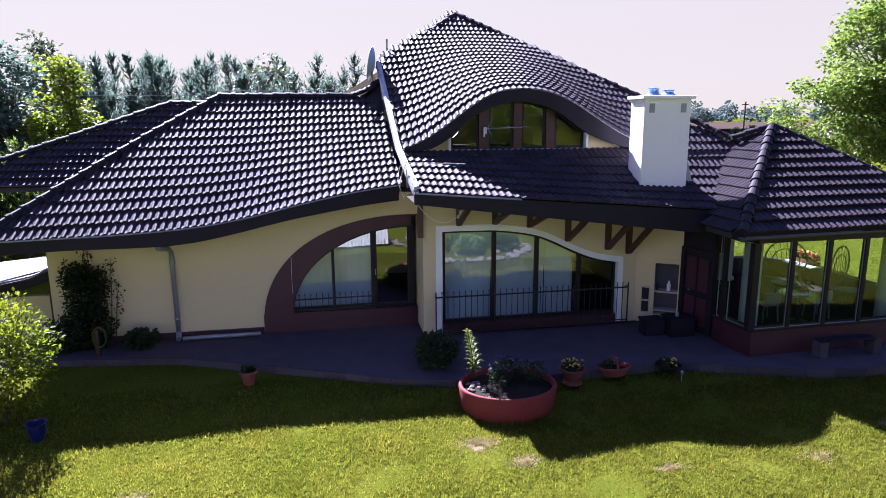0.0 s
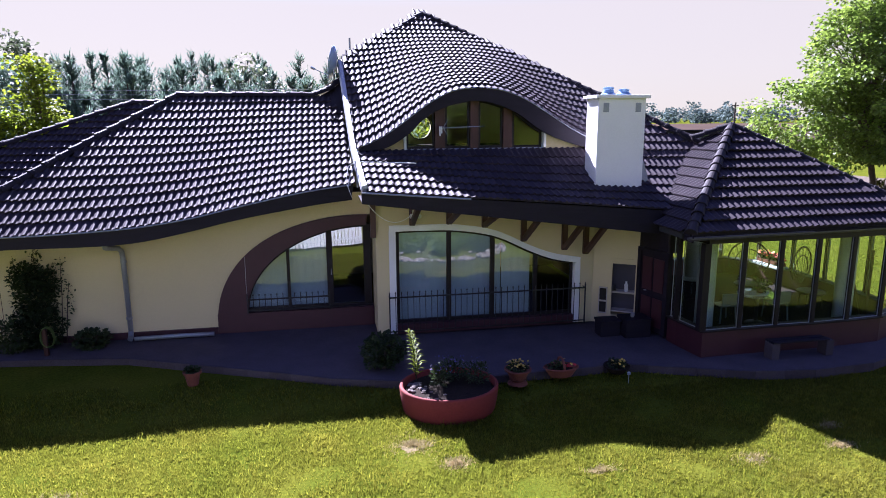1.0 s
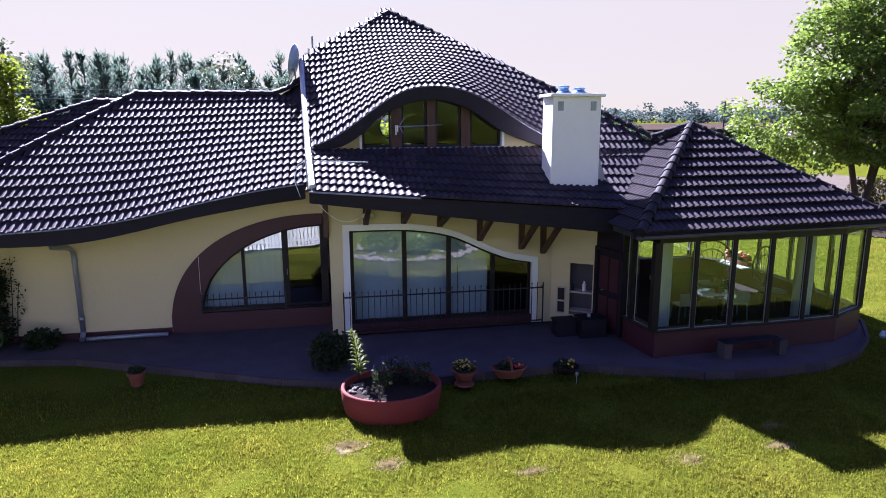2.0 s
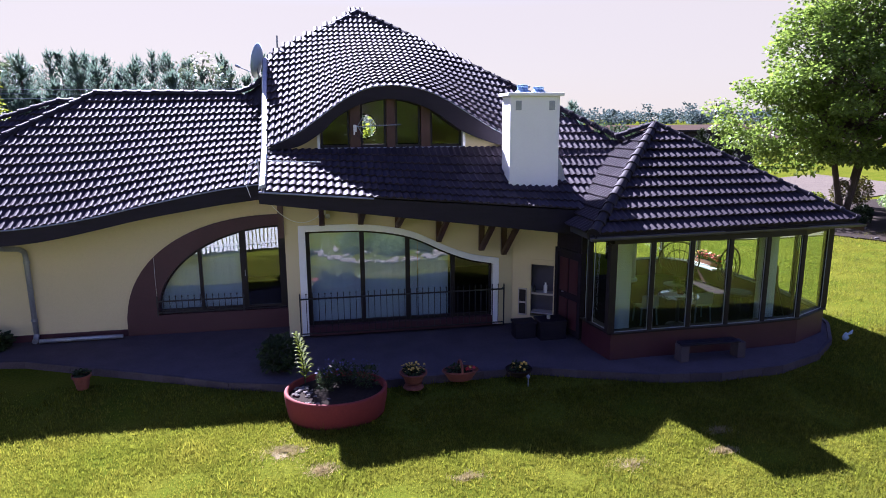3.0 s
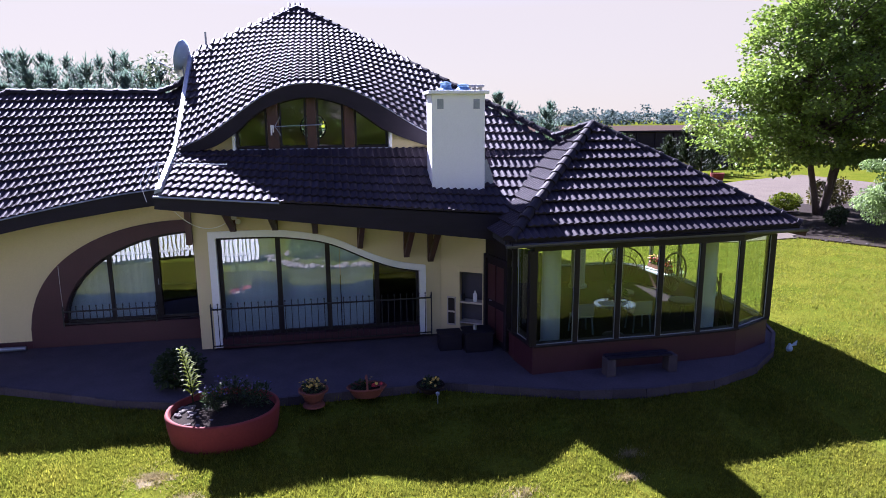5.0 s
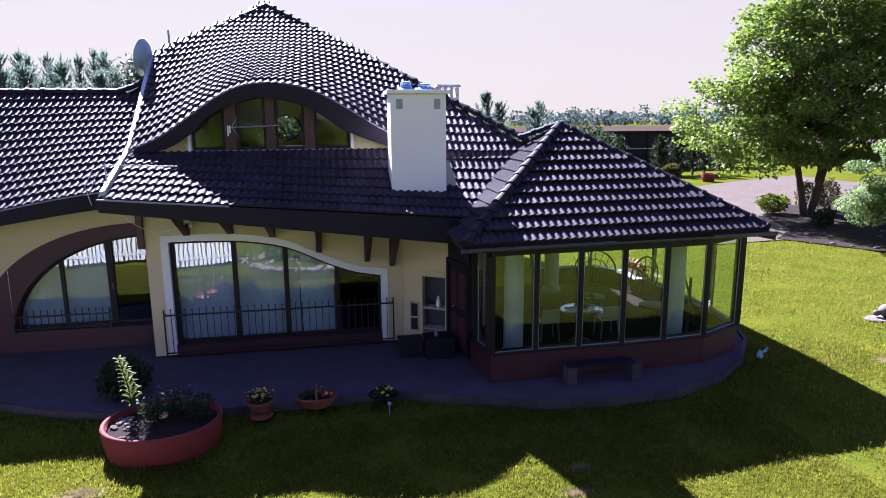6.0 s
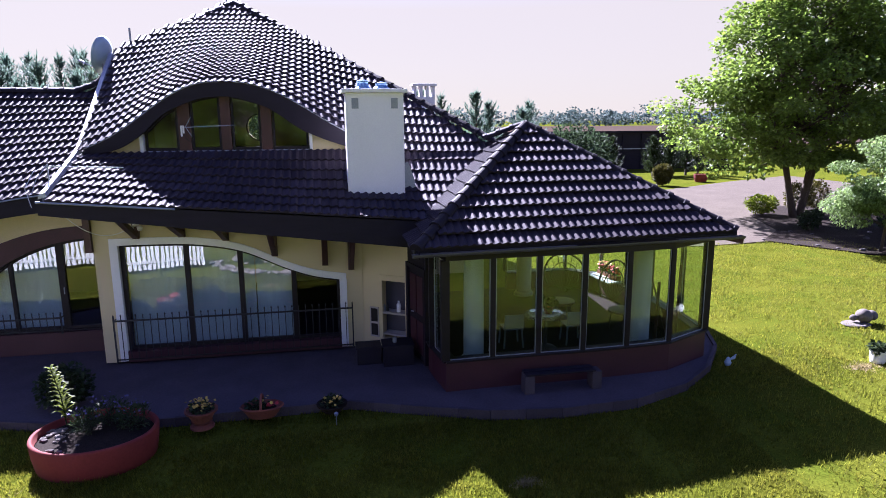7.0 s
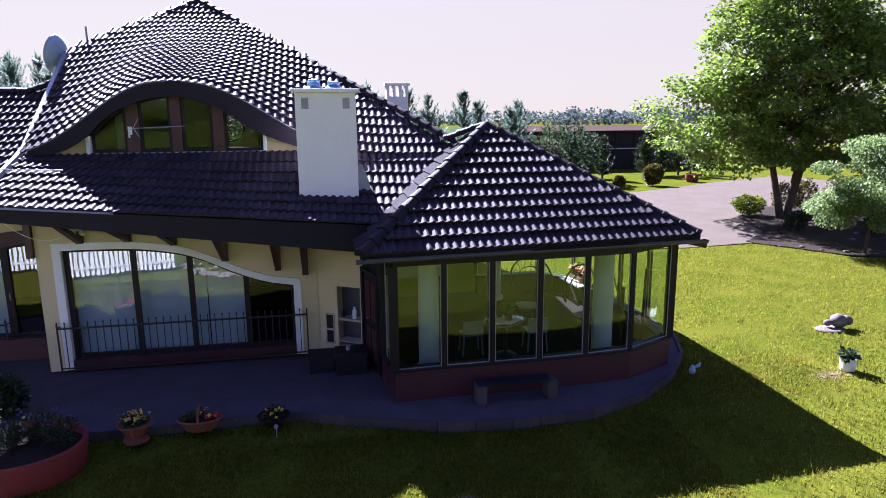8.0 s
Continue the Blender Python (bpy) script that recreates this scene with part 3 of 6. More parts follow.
out = [(2.07 - 3.5 * math.cos(a) ** (2 / 2.25), 0.1 + 2.57 * max(0.0, math.sin(a)) ** (2 / 2.25)) for a in steps(0.0, math.pi / 2 - 1e-6, 28)]
inn = [(2.05 - 2.80 * math.cos(a), 0.42 + 2.0 * math.sin(a)) for a in steps(0.0, math.pi / 2, 28)]
part("arch_surround", band(bmesh.new(), inn, out, WALL_Y - 0.06, WALL_Y + 0.30), BROWN, house, "broad brown painted quarter arch")
part("parapet", box(bmesh.new(), -1.43, 2.19, WALL_Y - 0.04, WALL_Y + 0.28, -0.15, 0.42), BROWN, house, "brown painted low wall under the window")
part("wall", box(bmesh.new(), 2.2, 2.5, MID_WALL, WALL_Y + 0.35, 0.0, 3.2), PLASTER, house)
TOP = [(2.49, 2.52), (3.24, 2.525), (4.09, 2.49), (4.96, 2.32), (5.84, 1.92), (6.37, 1.73), (7.02, 1.61)]
xs = [2.5] + steps(2.52, 7.0, 36) + [7.02]
bm = band(bmesh.new(), [(x, curve_at(TOP, x)) for x in xs], [(x, mid_board(x) + 0.1) for x in xs], MID_WALL, MID_WALL + 0.3)
part("wall", bm, PLASTER, house, "cream plastered wall above the window")
part("wall", box(bmesh.new(), 7.02, 7.36, MID_WALL, MID_WALL + 0.3, 0.0, 2.7), PLASTER, house)
A, B, C = Vector((7.36, 14.12, 0)), Vector((8.25, 13.55, 0)), Vector((8.49, 12.62, 0))


def wall_piece(name, p, q, z0, z1, thick, mat, parent, label="", off=0.0):
    """An upright slab from p to q in plan, its front face on that line, or off behind it."""
    p, q = Vector((p[0], p[1], 0)), Vector((q[0], q[1], 0))
    t = (q - p).normalized()
    n = Vector((-t.y, t.x, 0))
    bm = bmesh.new()
    a = [bm.verts.new(v + n * d + Vector((0, 0, z))) for z in (z0, z1) for v, d in ((p, off), (q, off), (q, off + thick), (p, off + thick))]
    for f in ((3, 2, 1, 0), (4, 5, 6, 7), (0, 1, 5, 4), (1, 2, 6, 5), (2, 3, 7, 6), (3, 0, 4, 7)):
        bm.faces.new([a[i] for i in f])
    return part(name, bm, mat, parent, label)


def on(p, q, s):
    return (p[0] + (q[0] - p[0]) * s, p[1] + (q[1] - p[1]) * s)


# oblique wall beside the conservatory, with a recessed shelf and a door
N0, N1 = on(A, B, 0.38), on(A, B, 0.97)
wall_piece("wall", A, N0, 0.0, 2.75, 0.3, PLASTER, house, "cream plastered oblique wall")
wall_piece("wall", N1, B, 0.0, 2.6, 0.3, PLASTER, house)
wall_piece("wall", N0, N1, 0.0, 0.22, 0.3, PLASTER, house)
wall_piece("wall", N0, N1, 1.60, 2.7, 0.3, PLASTER, house)
niche = wall_piece("niche_back", N0, N1, 0.22, 1.60, 0.04, NICHE_SHADE, house, "back of the wall recess, its dimness put into the colour", off=0.28)
for s0, s1, z0, z1 in ((0.0, 0.1, 0.22, 1.60), (0.95, 1.0, 0.22, 1.60), (0.1, 0.95, 1.48, 1.60)):
    wall_piece("niche_frame", on(N0, N1, s0), on(N0, N1, s1), z0, z1, 0.06, PLASTER, niche, off=-0.02)
wall_piece("niche_shelf", on(N0, N1, 0.1), on(N0, N1, 0.95), 0.76, 0.80, 0.26, INNER, niche, "pale shelf board")
wall_piece("niche_shelf", on(N0, N1, 0.1), on(N0, N1, 0.95), 0.30, 0.33, 0.26, INNER, niche)
H0, H1 = on(A, B, 0.16), on(A, B, 0.35)
hatch = thing("wall_hatch", (H0[0], H0[1], 0.25), "small white-framed wall hatch with two dark panels", "hatch")
for z0, z1 in ((0.24, 0.27), (0.53, 0.57), (0.86, 0.89)):
    wall_piece("rail", H0, H1, z0, z1, 0.03, INNER, hatch, off=-0.03)
for s0, s1 in ((0.0, 0.10), (0.90, 1.0)):
    wall_piece("stile", on(H0, H1, s0), on(H0, H1, s1), 0.27, 0.86, 0.027, INNER, hatch, off=-0.03)
for z0, z1 in ((0.27, 0.53), (0.57, 0.86)):
    wall_piece("panel", on(H0, H1, 0.10), on(H0, H1, 0.90), z0, z1, 0.012, FRAME, hatch, off=-0.015)
door = wall_piece("door", B, C, 0.02, 1.86, 0.06, FASCIA, house, "dark brown panelled timber door")
for s0, s1, z0, z1 in ((0.0, 0.10, 0.02, 1.94), (0.90, 1.0, 0.02, 1.94), (0.10, 0.90, 1.86, 1.94)):
    wall_piece("door_frame", on(B, C, s0), on(B, C, s1), z0, z1, 0.10, FASCIA, door, off=-0.05)
for z0, z1 in ((0.16, 0.82), (0.98, 1.74)):
    for s0, s1 in ((0.16, 0.47), (0.53, 0.84)):
        wall_piece("door_panel", on(B, C, s0), on(B, C, s1), z0, z1, 0.018, BROWN, door, off=-0.018)
hx, hy = on(B, C, 0.2)
part("door_handle", tube(bmesh.new(), [(hx - 0.02, hy - 0.05, 0.95), (hx + 0.02, hy - 0.08, 0.95), (hx + 0.10, hy - 0.12, 0.95)], 0.012, 6), METAL, door)
wall_piece("wall", B, C, 1.94, 2.75, 0.2, FASCIA, house, "dark boarding above the door")

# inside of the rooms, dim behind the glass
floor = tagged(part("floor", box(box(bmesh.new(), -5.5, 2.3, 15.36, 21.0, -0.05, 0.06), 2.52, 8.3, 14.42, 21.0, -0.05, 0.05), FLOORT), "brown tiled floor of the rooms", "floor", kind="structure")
tagged(part("wall_north", box(bmesh.new(), -5.5, 11.0, 20.0, 20.2, 0.06, 2.6), INNER), "plain wall at the back of the rooms", "wall", kind="structure")
tagged(part("ceiling", box(bmesh.new(), -5.5, 8.3, 15.42, 20.0, 2.72, 2.80), INNER), "plain room ceiling", "ceiling", kind="structure")
part("wall", box(bmesh.new(), 8.55, 8.75, 13.3, 20.0, 0.0, 2.75), PLASTER, house)


def curtain(x0, x1, y, z0, z1, label):
    """A sheer curtain hanging in folds."""
    bm = bmesh.new()
    n = int((x1 - x0) / 0.03)
    cols = [[bm.verts.new((x0 + (x1 - x0) * i / n, y + 0.003 * math.sin(i * 1.15) + 0.006 * math.sin(i * 0.37), z)) for z in (z0, z1)] for i in range(n + 1)]
    for a, b in zip(cols, cols[1:]):
        bm.faces.new((a[0], b[0], b[1], a[1]))
    tagged(part("curtain", bm, CURTAIN, smooth=True), label, "curtain", "sheer curtains")


curtain(2.70, 3.84, 14.40, 0.10, 2.6, "pale sheer curtain hanging behind the patio window")
curtain(5.17, 5.88, 14.42, 0.10, 2.3, "pale sheer curtain hanging behind the patio window")
curtain(3.86, 5.15, 14.42, 0.10, 2.6, "pale sheer curtain hanging behind the patio window")
curtain(-0.90, 1.16, 15.40, 0.10, 2.6, "pale sheer curtain behind the arched window")

# ---- arched window ----
GY = 15.22
win = thing("window_1", (0.6, GY, 0.5), "quarter-arched window with dark frames and pale curtains", "window", kind="structure")
part("window_sill", box(bmesh.new(), -0.80, 2.16, GY - 0.12, GY + 0.05, 0.42, 0.45, 0.008), FRAME, win)
for x0, x1 in ((-0.74, 0.17), (0.24, 1.10), (1.24, 1.98)):
    xs = steps(x0, x1, 14)
    bm = bmesh.new()
    lo = [bm.verts.new((x, GY, 0.47)) for x in xs]
    hi = [bm.verts.new((x, GY, max(0.48, arch_inner(x) - 0.05))) for x in xs]
    for i in range(14):
        bm.faces.new((lo[i], lo[i + 1], hi[i + 1], hi[i]))
    part("pane", bm, GLASS, win).visible_shadow = False
    bm = band(bmesh.new(), [(x, max(0.47, arch_inner(x) - 0.07)) for x in xs], [(x, arch_inner(x) + 0.02) for x in xs], GY - 0.05, GY + 0.04)
    part("head_bar", bm, FRAME, win)
    part("bottom_bar", box(bmesh.new(), x0, x1, GY - 0.04, GY + 0.03, 0.45, 0.50), FRAME, win)
for x0, x1 in ((0.17, 0.24), (1.10, 1.24), (1.98, 2.16)):
    part("mullion", box(bmesh.new(), x0, x1, GY - 0.05, GY + 0.04, 0.45, arch_inner(min(x1, 2.04)) + 0.01, 0.006), FRAME, win)
part("handle", tube(bmesh.new(), [(1.20, GY - 0.06, 1.35), (1.20, GY - 0.09, 1.35), (1.20, GY - 0.09, 1.22)], 0.01, 6), METAL, win, "pale lever handle")

# ---- patio window ----
PY = 14.22
pat = thing("window_2", (4.75, PY, 0.2), "wide patio window under a curving white surround", "window", kind="structure")
xs = [2.49] + steps(2.5, 7.01, 48) + [7.02]
inner = lambda x: curve_at(TOP, x) - 0.135
bm = band(bmesh.new(), [(x, inner(x)) for x in xs], [(x, curve_at(TOP, x) + 0.004) for x in xs], MID_WALL - 0.035, PY - 0.02)
part("window_frame", bm, WHITE, pat, "white painted curved head of the surround")
part("window_frame", box(bmesh.new(), 2.485, 2.635, MID_WALL - 0.034, PY - 0.02, 0.02, inner(2.55)), WHITE, pat, "white painted jamb")
part("window_frame", box(bmesh.new(), 6.88, 7.025, MID_WALL - 0.034, PY - 0.02, 0.02, inner(6.95)), WHITE, pat, "white painted jamb")
part("window_sill", box(bmesh.new(), 2.635, 6.88, MID_WALL - 0.05, PY + 0.05, 0.0, 0.22, 0.01), BROWN, pat, "dark brown sill wall")
for x0, x1 in ((2.72, 3.82), (3.92, 4.85), (4.95, 5.90), (6.00, 6.82)):
    xs = steps(x0, x1, 12)
    bm = bmesh.new()
    lo = [bm.verts.new((x, PY, 0.28)) for x in xs]
    hi = [bm.verts.new((x, PY, inner(x) - 0.04)) for x in xs]
    for i in range(12):
        bm.faces.new((lo[i], lo[i + 1], hi[i + 1], hi[i]))
    part("pane", bm, GLASS if x0 < 5.95 else CLEAR, pat).visible_shadow = False
    part("head_bar", band(bmesh.new(), [(x, inner(x) - 0.06) for x in xs], [(x, inner(x) + 0.01) for x in xs], PY - 0.018, PY + 0.05), FRAME, pat)
    part("bottom_bar", box(bmesh.new(), x0, x1, PY - 0.018, PY + 0.05, 0.22, 0.29), FRAME, pat)
for x0, x1 in ((2.637, 2.72), (3.82, 3.92), (4.85, 4.95), (5.90, 6.00), (6.82, 6.878)):
    part("mullion", box(bmesh.new(), x0, x1, PY - 0.04, PY + 0.05, 0.22, inner((x0 + x1) / 2), 0.006), FRAME, pat)


def railing(name, x0, x1, y, z0, z1, gap, label):
    """A black iron railing of upright bars with small knobs, between two rails."""
    r = thing(name, ((x0 + x1) / 2, y, z0), label, "railing", "window railings")
    part("top_rail", beam(bmesh.new(), (x0, y, z1 - 0.12), (x1, y, z1 - 0.12), 0.03, 0.03), IRON, r)
    part("bottom_rail", beam(bmesh.new(), (x0, y, z0 + 0.08), (x1, y, z0 + 0.08), 0.03, 0.02), IRON, r)
    n = round((x1 - x0) / gap)
    for i in range(n + 1):
        x = x0 + (x1 - x0) * i / n
        thick = 0.028 if i in (0, n) else 0.014
        bm = beam(bmesh.new(), (x, y, z0 + (0.0 if i in (0, n) else 0.06)), (x, y, z1 - 0.03), thick, thick, (0, 1, 0))
        lathe(bm, [(0.004, z1 - 0.035), (0.017, z1 - 0.02), (0.015, z1 - 0.005), (0.003, z1 + 0.012)], (x, y, 0), 6)
        part("bar", bm, IRON, r)
    for x in (x0, x1):
        part("bracket", beam(bmesh.new(), (x, y, z1 - 0.12), (x, y + 0.17, z1 - 0.12), 0.02, 0.02), IRON, r)
    return r


railing("railing", 2.46, 7.12, 13.95, 0.02, 1.02, 0.137, "black iron railing across the patio window")
railing("railing", -0.74, 1.14, 14.93, 0.42, 0.88, 0.135, "low black iron railing on the brown parapet")

# ---- dormer ----
xs = steps(1.98, 7.6, 60)
LOWER = [(1.98, 4.12), (2.56, 4.20), (3.07, 4.50), (3.46, 4.86), (3.97, 5.12), (4.48, 5.24), (4.99, 5.21), (5.63, 4.98), (6.29, 4.54), (7.11, 4.22), (7.6, 4.12)]
tops = [(x, brow_z(x, 14.95) + 0.0) for x in xs]
lows = [(x, min(curve_at(LOWER, x), brow_z(x, 14.95) - 0.02)) for x in xs]
part("dormer_fascia", band(bmesh.new(), lows, tops, 14.88, 14.98), FASCIA, house, "broad dark board round the eyebrow dormer")
bm = tube(bmesh.new(), [(x, 14.87, z + 0.01) for x, z in tops], 0.014, 6)
part("drip_edge", bm, METAL, house, "thin pale metal edge of the dormer")
bm = bmesh.new()
for a, b, c, d in zip(lows, lows[1:], lows[1:], lows):
    vs = [bm.verts.new(p) for p in ((a[0], 14.98, a[1] + 0.04), (b[0], 14.98, b[1] + 0.04), (c[0], 15.5, c[1] + 0.04), (d[0], 15.5, d[1] + 0.04))]
    bm.faces.new(vs)
part("soffit", bm, FASCIA, house)
DY = 15.22
dw = thing("window_3", (4.7, DY, 4.15), "eyebrow dormer window with four dark panes between brown posts", "window", kind="structure")
part("window_sill", box(bmesh.new(), 3.0, 6.42, DY - 0.14, DY + 0.04, 4.10, 4.155, 0.006), METAL, dw)
for x0, x1 in ((3.06, 3.72), (3.98, 4.57), (4.79, 5.38), (5.62, 6.36)):
    xs = steps(x0, x1, 10)
    bm = bmesh.new()
    lo = [bm.verts.new((x, DY, 4.20)) for x in xs]
    hi = [bm.verts.new((x, DY, curve_at(LOWER, x) + 0.04)) for x in xs]
    for i in range(10):
        bm.faces.new((lo[i], lo[i + 1], hi[i + 1], hi[i]))
    part("pane", bm, ATTIC, dw).visible_shadow = False
    part("bottom_bar", box(bmesh.new(), x0, x1, DY - 0.03, DY + 0.03, 4.155, 4.215), FRAME, dw)
    bm = band(bmesh.new(), [(x, curve_at(LOWER, x) - 0.02) for x in xs], [(x, curve_at(LOWER, x) + 0.06) for x in xs], DY - 0.03, DY + 0.03)
    part("head_bar", bm, FRAME, dw)
    for x in (x0, x1 - 0.045):
        part("stile", box(bmesh.new(), x, x + 0.045, DY - 0.028, DY + 0.03, 4.20, curve_at(LOWER, x + 0.02) + 0.03), FRAME, dw)
for x0, x1 in ((3.72, 3.98), (4.57, 4.79), (5.38, 5.62)):
    part("post", box(bmesh.new(), x0 + 0.01, x1 - 0.01, DY - 0.07, DY + 0.03, 4.155, curve_at(LOWER, (x0 + x1) / 2) + 0.05, 0.008), WOOD, dw, "brown timber post")
for x0, x1 in ((2.40, 2.98), (6.44, 7.5)):
    xs = steps(x0, x1, 8)
    bm = band(bmesh.new(), [(x, 4.02) for x in xs], [(x, max(4.04, curve_at(LOWER, x) + 0.05)) for x in xs], DY - 0.05, DY + 0.06)
    part("wall", bm, PLASTER, house, "cream cheek beside the dormer window")
for x in (2.98, 6.38):
    part("jamb", box(bmesh.new(), x, x + 0.06, DY - 0.16, DY + 0.03, 4.12, curve_at(LOWER, x + 0.03) + 0.04), WHITE, dw)
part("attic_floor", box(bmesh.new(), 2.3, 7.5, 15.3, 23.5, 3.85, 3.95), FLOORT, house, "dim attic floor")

# ---- chimneys ----
chimney = part("chimney", box(bmesh.new(), 7.113, 8.236, 13.61, 14.25, 3.0, 5.27, 0.012), CHIM, house, "white rendered chimney")
part("chimney_cap", box(bmesh.new(), 7.04, 8.31, 13.54, 14.32, 5.27, 5.34, 0.012), CHIM, chimney, "weathered projecting cap slab")
for x0 in (7.23, 7.99):
    part("vent", box(bmesh.new(), x0, x0 + 0.13, 13.602, 13.62, 4.97, 5.17), METAL, chimney, "grey vent plate")
    for k in range(4):
        part("louvre", box(bmesh.new(), x0 + 0.012, x0 + 0.118, 13.592, 13.601, 4.985 + k * 0.045, 5.005 + k * 0.045), METAL, chimney)
for x, h in ((7.47, 0.17), (7.84, 0.13)):
    part("cowl", lathe(bmesh.new(), [(0.165, 0.0), (0.165, 0.03), (0.13, 0.05), (0.11, h - 0.05), (0.12, h - 0.03), (0.12, h), (0.03, h + 0.02)], (x, 13.92, 5.34), 20), BLUEM, chimney, "bluish metal flue cowl", smooth=False)
part("flashing", slab(bmesh.new(), [(8.238, 3.30), (8.50, 3.36), (8.44, 3.62), (8.33, 3.92), (8.238, 3.90)], 13.80, 13.82), METAL, chimney, "folded grey metal flashing")
for x0, x1, y, z, lab in ((1.96, 2.45, 20.6, 6.82, "small white chimney behind the roof"), (9.72, 10.42, 22.6, 5.95, "white rear chimney with open vents")):
    c2 = part("chimney", box(bmesh.new(), x0, x1, y, y + 0.5, 3.2, z - 0.42, 0.01), CHIM, house, lab)
    part("chimney_cap", box(bmesh.new(), x0 - 0.06, x1 + 0.06, y - 0.06, y + 0.56, z - 0.08, z, 0.01), CHIM, c2)
    for k in range(4):
        xx = x0 + (x1 - x0 - 0.08) * k / 3
        part("chimney_post", box(bmesh.new(), xx, xx + 0.08, y, y + 0.5, z - 0.42, z - 0.08), CHIM, c2)

# ---- eave brackets ----
for x, lowz in ((2.14, 2.28), (3.01, 2.52), (3.85, 2.52), (4.67, 2.42), (5.60, 2.06), (6.60, 1.82), (7.13, 1.70)):
    br = thing("eave_bracket", (x, 14.05, lowz), "brown timber bracket carrying the eave", "bracket", "eave brackets")
    t = mid_board(x) + 0.03
    part("upright", beam(bmesh.new(), (x, 14.05, lowz), (x, 14.05, t), 0.12, 0.10, (0, 1, 0)), WOOD, br)
    if x > 2.5:
        part("strut", beam(bmesh.new(), (x, 14.0, lowz + 0.06), (x, 13.02, t - 0.02), 0.10, 0.10), WOOD, br)
        part("top_beam", beam(bmesh.new(), (x, 14.05, t - 0.045), (x, 13.05, t - 0.045), 0.11, 0.09), WOOD, br)

# ---- drainpipe, lights and cables ----
pipe = thing("drainpipe", (-3.38, 15.0, 0.0), "blue-grey metal drainpipe with offset bend on the cream wall", "drainpipe")
part("pipe", tube(bmesh.new(), [(-3.32, 13.84, 2.46), (-3.32, 13.90, 2.30), (-3.33, 14.72, 2.13), (-3.33, 14.95, 2.02), (-3.33, 14.98, 1.86), (-3.32, 14.98, 0.10)], 0.055, 10), METAL, pipe, smooth=True)
for z in (0.45, 1.75):
    part("clip", tube(bmesh.new(), [(-3.325, 14.98, z), (-3.325, 14.98, z + 0.05)], 0.066, 10), METAL, pipe)
part("pipe_shoe", tube(bmesh.new(), [(-3.32, 14.98, 0.14), (-3.31, 14.9, 0.06), (-3.30, 14.80, 0.03)], 0.06, 10), METAL, pipe)
tagged(part("ground_pipe", tube(bmesh.new(), [(-3.2, 14.78, 0.04), (-2.4, 14.80, 0.045), (-1.5, 14.82, 0.04)], 0.05, 8)
            , METAL, smooth=True), "grey drain pipe lying along the wall base", "pipe")
cl = thing("security_light", (3.05, 13.93, 2.82), "pair of small white security lamps under the eave", "lamp")
part("mount", box(bmesh.new(), 3.0, 3.1, 13.9, 14.0, 2.78, 2.88, 0.01), WHITE, cl)
for dx in (-0.07, 0.09):
    part("lamp_head", lathe(bmesh.new(), [(0.02, 0.0), (0.05, 0.02), (0.055, 0.07), (0.03, 0.1)], (3.05 + dx, 13.86, 2.70), 12), WHITE, cl)
tagged(part("hanging_cable", tube(bmesh.new(), [(2.0 + 1.0 * s, 13.4 + 0.5 * s, 3.1 - 0.3 * s - 1.0 * s * (1 - s) * 1.1) for s in steps(0, 1, 14)], 0.008, 5), WHITE, smooth=True), "loose pale cable hanging under the eave", "cable")
tagged(part("wall_cable", tube(bmesh.new(), [(-0.74, 14.985, 0.62), (-0.75, 14.985, 1.2), (-0.74, 14.985, 1.76)], 0.004, 5), WHITE, smooth=True), "thin pale cable on the brown arch", "cable")

# ---- aerials ----
dish = thing("satellite_dish", (1.45, 18.25, 5.95), "grey satellite dish on a bracket at the roof edge", "satellite dish")
bm = bmesh.new()
nrm = Matrix.Translation((1.45, 18.40, 6.36)) @ Vector((-0.95, 0.19, 0.18)).to_track_quat("Z", "Y").to_matrix().to_4x4()
rings = [[bm.verts.new(nrm @ Vector((0.50 * r * math.cos(a), 0.46 * r * math.sin(a), 0.11 * (r * r - 1) - back))) for a in [k * math.tau / 28 for k in range(28)]]
         for r, back in ((0.05, 0), (0.35, 0), (0.7, 0), (1.0, 0), (1.02, 0.012), (0.7, 0.02), (0.35, 0.02), (0.05, 0.02))]
for u, v in zip(rings, rings[1:]):
    for k in range(28):
        bm.faces.new((u[k], u[(k + 1) % 28], v[(k + 1) % 28], v[k]))
bm.faces.new(rings[0])
bm.faces.new(rings[-1])
part("reflector", bm, DISH, dish, smooth=True)
part("arm", tube(bmesh.new(), [nrm @ Vector((0, -0.36, -0.03)), nrm @ Vector((0, -0.25, 0.45))], 0.012, 6), METAL, dish)
part("feed_horn", tube(bmesh.new(), [nrm @ Vector((0, -0.25, 0.42)), nrm @ Vector((0, -0.22, 0.54))], 0.035, 8), METAL, dish)
part("mast", tube(bmesh.new(), [(1.46, 18.28, 6.3), (1.50, 18.26, 5.95), (1.52, 18.24, 5.6)], 0.022, 8), METAL, dish)
tagged(part("vent_pipe", tube(bmesh.new(), [(1.98, 19.0, 6.4), (1.98, 19.0, 7.02), (1.98, 19.0, 7.08)], 0.025, 8), METAL), "thin grey vent pipe above the ridge", "pipe")
yagi = thing("yagi_aerial", (3.9, 15.0, 4.0), "small aerial with a pale boom in front of the dormer", "aerial")
part("boom", tube(bmesh.new(), [(3.86, 15.0, 4.63), (4.90, 15.0, 4.67)], 0.012, 6), METAL, yagi)
part("bracket", tube(bmesh.new(), [(3.84, 15.16, 4.60), (3.84, 15.08, 4.62), (3.84, 15.0, 4.63)], 0.014, 6), METAL, yagi)
